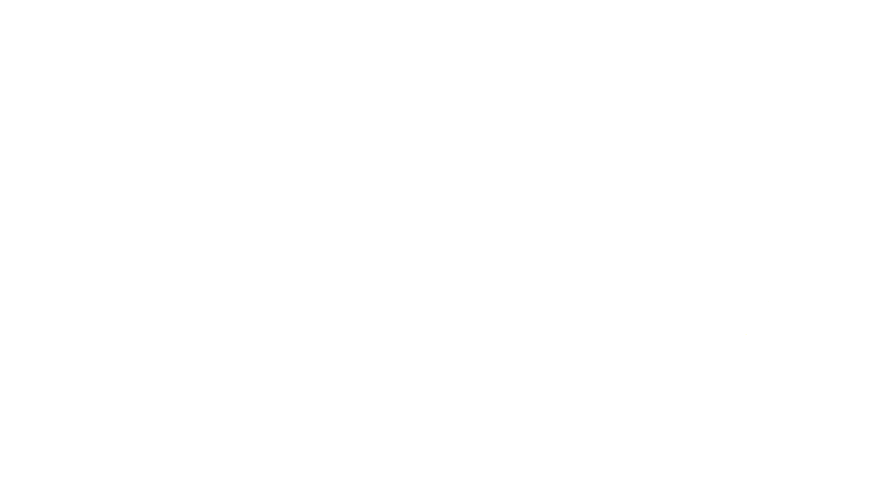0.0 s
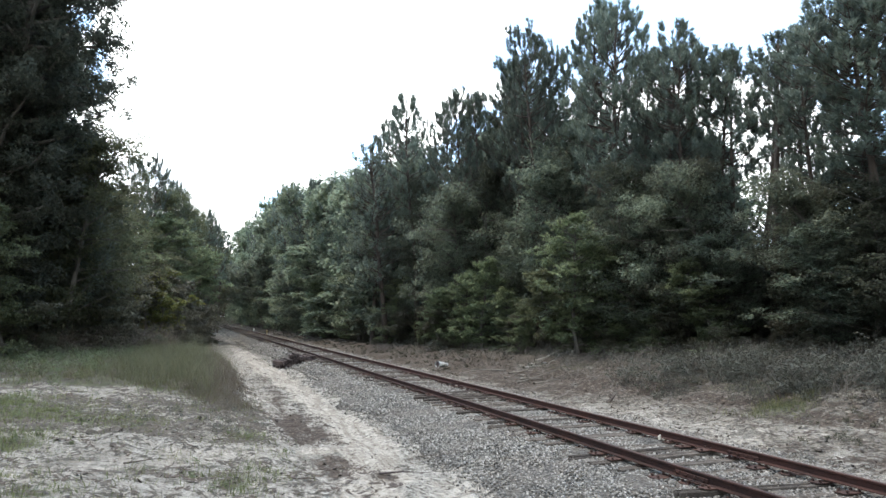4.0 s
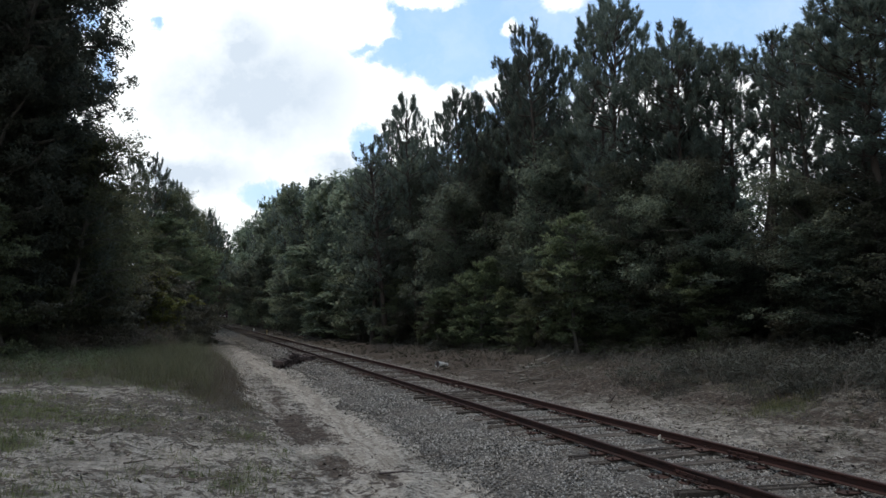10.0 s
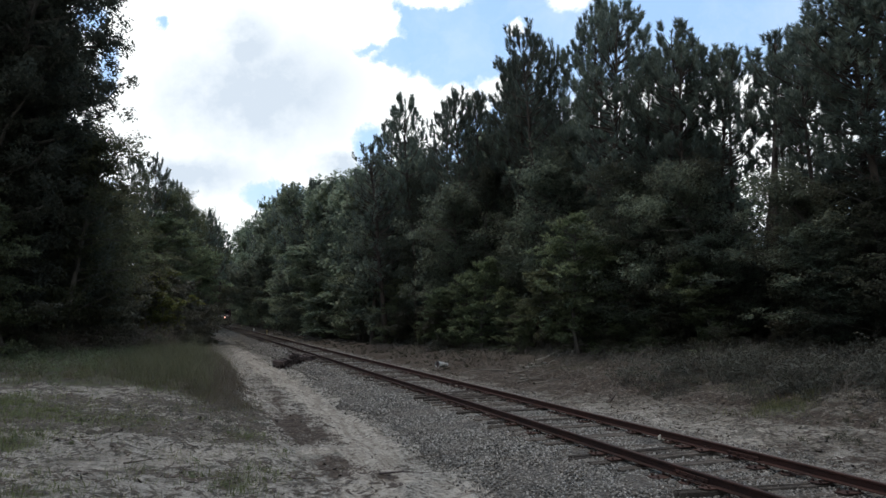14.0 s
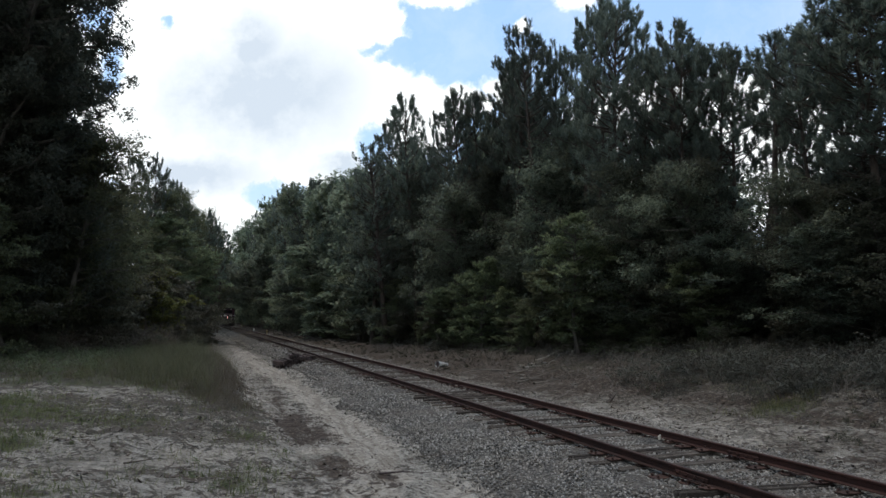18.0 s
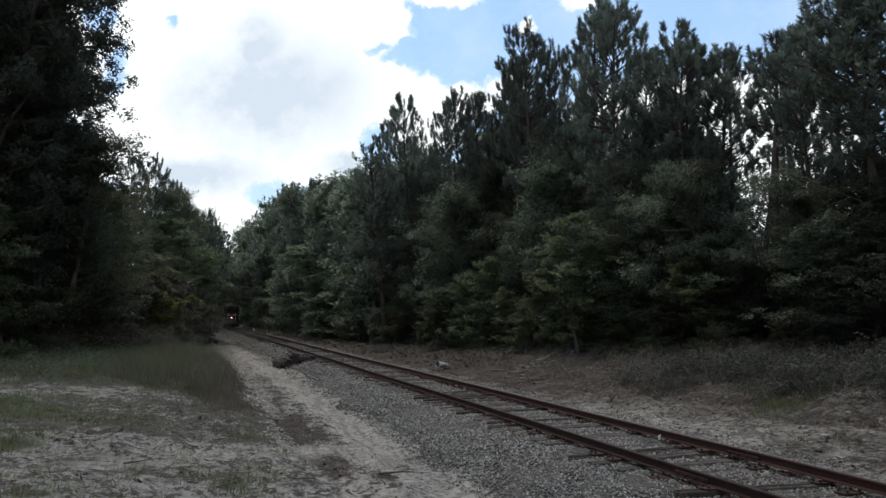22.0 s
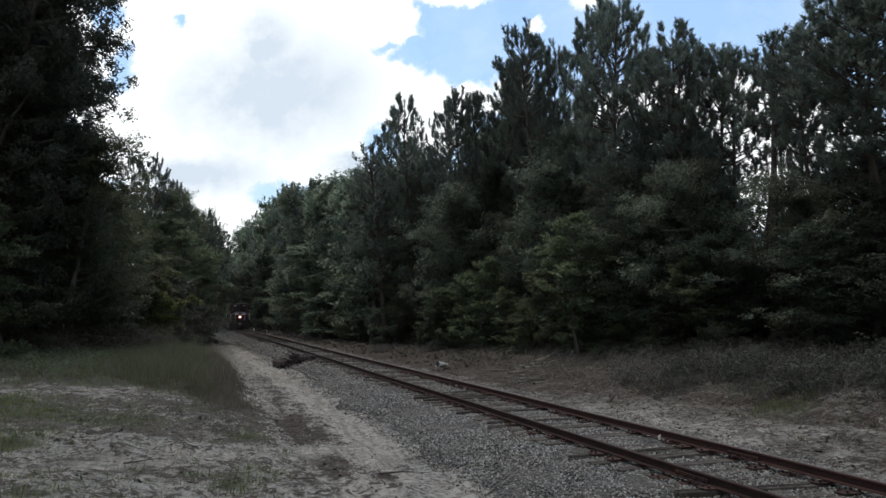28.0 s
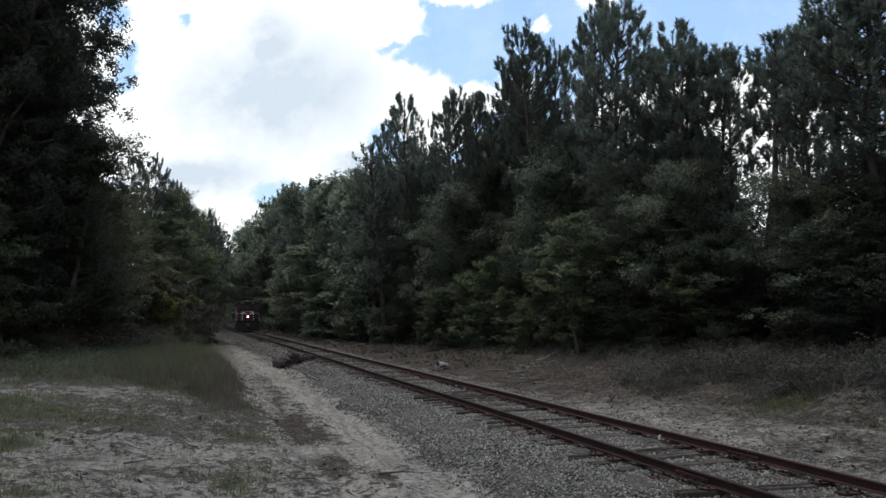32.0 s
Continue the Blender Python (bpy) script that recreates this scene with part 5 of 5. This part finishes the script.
def debris(name, seed, count, area, material, label, category, size, drifts=0.0, slim=(0.15, 0.3)):
    """Bits of bark, twig and dead leaf strewn over the sand, gathered into small drifts."""
    q = np.random.RandomState(seed)
    x0, x1, y0, y1 = area
    x, y = x0 + (x1 - x0) * q.rand(count), y0 + (y1 - y0) * q.rand(count) ** 1.3
    keep = q.rand(count) < 1 - drifts * (1 - smooth(0.0, 0.45, waves(x, y, 0.75, seed) + 0.5 * waves(x, y, 2.6, seed + 1)))
    keep &= q.rand(count) > 0.85 * turning_way(x, y)
    x, y = x[keep], y[keep]
    count = len(x)
    a = q.rand(count) * 6.28
    s = size * (0.4 + 1.2 * q.rand(count) ** 2)
    z = ground_z(x, y)
    p = np.stack([x, y, z + 0.006], 1)
    d = np.stack([np.cos(a), np.sin(a), 0.3 * q.randn(count)], 1) * s[:, None]
    w = np.stack([-np.sin(a), np.cos(a), 0.4 * q.rand(count)], 1) * (s * (slim[0] + slim[1] * q.rand(count)))[:, None]
    top = p + np.stack([0 * s, 0 * s, 0.25 * s], 1)
    v = np.stack([p - d, p - w, p + d, p + w, top], 1).reshape(-1, 3)
    k = 5 * np.arange(count)[:, None]
    f = np.concatenate([k + np.array([[0, 1, 4]]), k + np.array([[1, 2, 4]]), k + np.array([[2, 3, 4]]), k + np.array([[3, 0, 4]])])
    tagged(new(name, mesh_np(name, v, f, material)), label, category, kind="stuff")


debris("bark_litter", 301, 52000, (-8, 2.6, 7, 30), PINE_BARK, "bits of bark and dead leaf strewn on sand", "litter", 0.048, 0.95)
debris("twig_litter", 305, 16000, (-8, 1.6, 7, 24), GREY_BARK, "thin dark twigs gathered in drifts on sand", "litter", 0.085, 0.9, (0.05, 0.06))
debris("slope_litter", 307, 9000, (-3.5, 1.3, 12.6, 18), GREY_BARK, "grey dry stalks and twigs strewn on the slope", "litter", 0.07, 0.75, (0.04, 0.07))
debris("pale_litter", 304, 9000, (-8, 2.4, 7, 30), DEAD_WOOD, "pale dry twigs strewn on sand", "litter", 0.03)
debris("lane_litter", 306, 5000, (1.2, 4.0, 7.5, 34), PINE_BARK, "dark bark crumbs along the lane", "litter", 0.035, 0.8)
debris("bank_litter", 302, 9000, (9.0, 16, 7, 40), DEAD_WOOD, "dry twigs and leaves strewn on the bank", "litter", 0.06, 0.4)
debris("dark_litter", 303, 26000, (9.2, 18, 8, 50), PINE_BARK, "dark bark and pine litter strewn on the bank", "litter", 0.06, 0.7)

# ---- grass and weeds ----


def blades(name, seed, x, y, tall, width, material, label, category="grass", lean=0.35):
    """Bent tapering blades rooted at the given places."""
    q = np.random.RandomState(seed)
    count = len(x)
    a = q.rand(count) * 6.28
    h = tall * (0.45 + 0.75 * q.rand(count))
    out = np.stack([np.cos(a), np.sin(a), 0 * a], 1) * (h * lean * (0.2 + q.rand(count)))[:, None]
    side = np.stack([-np.sin(a + 0.7), np.cos(a + 0.7), 0 * a], 1) * (width * (0.6 + 0.8 * q.rand(count)))[:, None]
    p = np.stack([x, y, ground_z(x, y) - 0.03], 1)
    up = np.stack([0 * h, 0 * h, h], 1)
    mid = p + 0.55 * up + 0.3 * out
    v = np.stack([p - side, p + side, mid + 0.8 * side, mid - 0.8 * side, p + up + out - 0.1 * side, p + up + out + 0.1 * side], 1).reshape(-1, 3)
    k = 6 * np.arange(count)[:, None]
    f = np.concatenate([k + np.array([[0, 1, 2, 3]]), k + np.array([[3, 2, 5, 4]])])
    tagged(new(name, mesh_np(name, v, f, material)), label, category, kind="stuff")


def scatter(seed, count, area, density):
    """Places in clumps, kept by density(x, y)."""
    q = np.random.RandomState(seed)
    x0, x1, y0, y1 = area
    c = max(1, count // 14)
    cx, cy = x0 + (x1 - x0) * q.rand(c), y0 + (y1 - y0) * q.rand(c)
    keep = q.rand(c) < density(cx, cy)
    cx, cy = cx[keep], cy[keep]
    x = np.repeat(cx, 14) + 0.13 * q.randn(14 * len(cx))
    y = np.repeat(cy, 14) + 0.13 * q.randn(14 * len(cy))
    return x, y


def meadow(x, y):
    return (1 - smooth(0.2, 1.0, x + 0.35 * waves(x, y, 2.4, 9) + 0.3 * waves(x, y, 0.9, 79))) * smooth(17.5, 19.2, y + 0.62 * x + 0.9 * waves(x, y, 3.5, 8)) * (0.35 + 0.65 * smooth(-0.5, 0.4, waves(x, y, 2.2, 18) + 0.5 * waves(x, y, 0.9, 19)))


def mound(x, y):
    """Where the grass stands highest, beside the lane."""
    return smooth(-3.0, -1.0, x) * smooth(18.0, 20.5, y + 0.4 * x)


x, y = scatter(401, 60000, (-13, 1.6, 15, 46), meadow)
blades("meadow_grass", 402, x, y, 0.32 * np.clip(0.8 + 0.4 * waves(x, y, 2.2, 61), 0.3, 1.4), 0.0045, GRASS, "green meadow grass before the woods", lean=0.9)
x, y = scatter(415, 110000, (-3.4, 1.5, 16.5, 36), lambda x, y: meadow(x, y) * mound(x, y) * (0.08 + 0.92 * smooth(-0.15, 0.35, waves(x, y, 0.8, 66))))
blades("long_grass", 416, x, y, np.interp(x, [-3, -1, 0.6, 1.4], [0.4, 0.72, 0.7, 0.42]) * np.clip(0.75 + 0.25 * waves(x, y, 1.9, 64) + 0.4 * waves(x, y, 0.8, 66), 0.3, 1.45), 0.0034, STRAW, "tall pale grass heads on the rise beside the lane", lean=0.75)
x, y = scatter(403, 60000, (-6, 1.4, 8, 19), lambda x, y: 0.05 + 1.2 * patch_cover(x, y) + 0.12 * smooth(0.1, 0.8, waves(x, y, 2.6, 44)))
blades("sparse_grass", 404, x, y, 0.13, 0.004, GRASS, "sparse short grass tufts in sand", lean=0.7)
x, y = scatter(405, 40000, (-0.4, 1.6, 12.6, 34), lambda x, y: (0.25 + 0.6 * smooth(15, 18, y)) * np.exp(-((x - 0.6 - 0.2 * waves(x, y, 2.0, 65)) / 0.36) ** 2))
blades("verge_grass", 406, x, y, np.interp(y, [11, 15, 17.5, 22], [0.06, 0.09, 0.26, 0.5]), 0.0036, BROWN_GRASS, "dry brown grass along the lane's edge", lean=0.7)


def bank_cover(x, y):
    line = far_line(y)
    return (1 - bare_slip(x, y)) * smooth(line - 4.6, line - 3.4, x + 0.8 * waves(x, y, 3.0, 51)) * (0.35 + 0.65 * smooth(-0.3, 0.3, waves(x, y, 2.2, 52))) * (1 - 0.92 * smooth(17.5, 20.5, y + 0.6 * waves(x, y, 2.5, 55)))


x, y = scatter(407, 60000, (10.5, 20, 8, 52), bank_cover)
blades("bank_weeds", 408, x, y, np.clip(0.4 + 0.25 * waves(x, y, 2.4, 62), 0.1, 0.75), 0.0035, DRY, "dry grey-brown weeds and grass on the bank", "weeds", 1.8)
x, y = scatter(409, 30000, (11.6, 20, 9, 52), lambda x, y: bank_cover(x, y) * smooth(0.0, 0.6, waves(x, y, 3.0, 53)))
blades("green_weeds", 410, x, y, np.clip(0.35 + 0.3 * waves(x, y, 2.0, 63), 0.1, 0.7), 0.006, SHRUB, "green weeds at the foot of the woods", "weeds", 0.5)
x, y = scatter(411, 9000, (3.0, 9.6, 36, 120), lambda x, y: 0.9 * ((x < 4.0) | (x > 8.9)))
blades("trackside_grass", 412, x, y, 0.12, 0.012, DRY, "dry grass beside the track", "weeds", 0.5)
x, y = scatter(417, 4500, (10.9, 13.2, 11.4, 14.6), lambda x, y: np.exp(-((x - 11.95) / 0.6) ** 2 - ((y - 12.95) / 0.75) ** 2))
blades("bank_tuft", 418, x, y, 0.2, 0.004, GRASS, "yellow-green grass tuft on the sandy bank", "grass", 0.7)

x, y = scatter(413, 9000, (11.5, 19, 8, 34), lambda x, y: smooth(far_line(y) - 4.0, far_line(y) - 2.6, x + 0.8 * waves(x, y, 2.6, 54)) * (1 - 0.7 * smooth(18, 21, y)))
blades("dead_twigs", 414, x, y, 0.75, 0.0055, DEAD_WOOD, "grey leafless twigs tangled on the bank", "twigs", 1.6)


def brush(name, seed, count, area, density, tall, leaves, leaf, material, label, flat=0.8):
    """Low bushy weeds: small leaves heaped round many stems."""
    q = np.random.RandomState(seed)
    x0, x1, y0, y1 = area
    x, y = x0 + (x1 - x0) * q.rand(count), y0 + (y1 - y0) * q.rand(count)
    keep = q.rand(count) < density(x, y)
    x, y = x[keep], y[keep]
    h = tall * (0.35 + 0.9 * q.rand(len(x)))
    centres = np.stack([x, y, ground_z(x, y) + 0.45 * h], 1)
    v, f = leaf_cards(q, centres, 0.55 * h, leaves * len(x), leaf, flat, 0.9)
    tagged(new(name, mesh_np(name, v, f, material)), label, "weeds", kind="stuff")


brush("bank_brush", 421, 2600, (10.0, 19, 8, 50), lambda x, y: (1 - bare_slip(x, y)) * smooth(far_line(y) - 3.9, far_line(y) - 2.2, x + 0.7 * waves(x, y, 3.0, 71)) * (1 - 0.85 * smooth(18, 21, y)), 0.85, 80, 0.04, DRY, "dry grey-green brushy weeds on the bank")
brush("verge_weeds", 426, 3600, (8.9, 14, 30, 120), lambda x, y: smooth(9.4, 10.4, x) * (1 - smooth(-0.2, 1.2, x - far_line(y))) * (0.2 + 0.6 * smooth(-0.2, 0.5, waves(x, y, 3.5, 74))), 0.16, 26, 0.06, SHRUB, "low grey-green weeds between track and woods")
brush("low_brush", 422, 1500, (9.8, 18, 8, 45), lambda x, y: np.maximum(0.6 * smooth(0.3, 0.9, waves(x, y, 2.6, 72)) * smooth(11.4, 13, x), np.maximum(0.5 * np.exp(-((x - 10.6) / 0.8) ** 2 - ((y - 10.2) / 0.6) ** 2), np.exp(-((x - 11.75) / 0.5) ** 2 - ((y - 11.5) / 1.3) ** 2))), 0.3, 60, 0.036, SHRUB, "low green weeds on the sandy bank")
brush("meadow_weeds", 423, 1500, (-13, -1.5, 18, 42), lambda x, y: meadow(x, y) * (1 - 0.8 * mound(x, y)) * (0.4 + 0.6 * smooth(24, 32, y)), 0.6, 110, 0.045, WEED, "leafy green weeds among meadow grass")
brush("wood_edge_brush", 425, 1300, (-16, -1.0, 25, 44), lambda x, y: smooth(0.0, 3.0, y - 27 - 0.55 * (x + 13)), 1.5, 100, 0.06, BROWN_GRASS, "grey-brown dry brush before the woods")
brush("verge_brush", 427, 600, (-1.2, 1.6, 12.8, 34), lambda x, y: (0.4 + 0.6 * smooth(15, 18, y)) * np.exp(-((x - 0.5 - 0.25 * waves(x, y, 2.5, 75)) / 0.42) ** 2) * (0.35 + 0.65 * smooth(-0.3, 0.4, waves(x, y, 2.0, 76))), 0.26, 60, 0.026, DRY, "brown dry weeds along the lane's edge")
brush("slope_weeds", 429, 190, (-2.2, 1.3, 12.9, 17.5), lambda x, y: smooth(0.0, 0.7, waves(x, y, 1.1, 78)) * smooth(-2.2, -0.6, x), 0.2, 50, 0.024, DRY, "low grey-brown weeds on the sandy slope")
brush("meadow_tufts", 428, 2200, (-12, 1.2, 15, 36), lambda x, y: meadow(x, y) * smooth(-0.2, 0.5, waves(x, y, 1.6, 77)), 0.55, 60, 0.034, BROWN_GRASS, "dry brown-green weeds among long grass")
brush("sand_weeds", 424, 420, (-7, 1.6, 8.5, 20), lambda x, y: np.clip(0.05 + patch_cover(x, y), 0, 1), 0.12, 40, 0.028, WEED, "low green weeds in sand")

# ---- what moves ----


def motions():
    # the locomotive rolls towards the camera at an even pace
    def along(t):
        return 104.0 - 0.85 + 5.15 * (32.0 - t)

    times = [k * 0.25 for k in range(129)]
    walk(locomotive, [(t, pose(TRACK_X, along(t), RAIL_TOP)) for t in times[::4]])
    for axle, y in wheelsets:
        walk(axle, [(t, pose(0, y, WHEEL_R, math.degrees((along(0) - along(t)) / WHEEL_R) % 360)) for t in [k * 0.125 for k in range(257)]])
    # clouds drift across the view and a little nearer
    def drift(t):
        side, near = 0.124 * CLOUD_H * (t - 13.0) / 26.5, -0.03 * CLOUD_H * (t - 9.0) / 26.5
        c, s = math.cos(TURN), math.sin(TURN)
        return pose(side * c + near * s, -side * s + near * c, EYE.z + CLOUD_H, 0, 0, -math.degrees(TURN))
    walk(clouds, [(t, drift(t)) for t in (0.0, 16.0, 32.0)])
    # pines sway in a light wind: seconds and metres by which the tip leans across the view
    leans = {
        0: ((0, 0.13), (3.5, 0.13), (5.5, -0.03), (10, 0.1), (12, -0.03), (19, 0.03), (21, -0.07), (25, -0.13), (28, -0.07), (32, -0.07)),
        7: ((0, 0.0), (3, -0.05), (5.5, 0.09), (7, 0.03), (9, 0.25), (10, 0.25), (12, 0.08), (13.5, -0.05), (16.5, 0.03), (18, -0.08), (20, 0.03), (22, -0.08), (25, -0.14), (28, -0.14), (32, -0.14)),
        13: ((0, 0.0), (3, 0.0), (6, 0.04), (9, -0.02), (12, 0.0), (13.5, 0.11), (14.5, 0.04), (16.5, -0.07), (17.5, 0.04), (20, -0.13), (21.5, -0.07), (25, -0.11), (27.5, 0.04), (29, 0.0), (31, 0.11), (32, 0.11)),
        40: ((0, 0.2), (2, 0.22), (3.5, 0.1), (5.5, 0.0), (7.5, 0.14), (9, -0.02), (10.5, -0.18), (12, -0.12), (13.5, -0.02), (16.5, -0.06), (18, 0.0), (19.5, 0.14), (21, 0.06), (24, -0.02), (25.5, 0.16), (27.5, 0.0), (28.5, -0.14),
             (29.5, -0.06), (30.5, 0.1), (32, -0.02)),
    }
    view = Vector((math.sin(TURN), math.cos(TURN), 0))
    for ob, k in swaying:
        loc, turn, size = ob.matrix_basis.decompose()
        rows = []
        for i in range(65):
            t = 0.5 * i
            if k in leans:
                lean = float(np.interp(t, *zip(*leans[k])))
            else:
                lean = 0.075 * math.sin(t * 0.72 + k * 1.9) + 0.055 * math.sin(t * 1.27 + k * 2.7)
            nod = 0.04 * math.sin(t * 0.61 + k * 1.1)
            way = Matrix.Rotation(lean / (17.0 * size.z), 4, view) @ Matrix.Rotation(nod / (17.0 * size.z), 4, Vector((view.y, -view.x, 0)))
            rows.append((t, Matrix.Translation(loc) @ way @ turn.to_matrix().to_4x4()))
        walk(ob, rows)


motions()
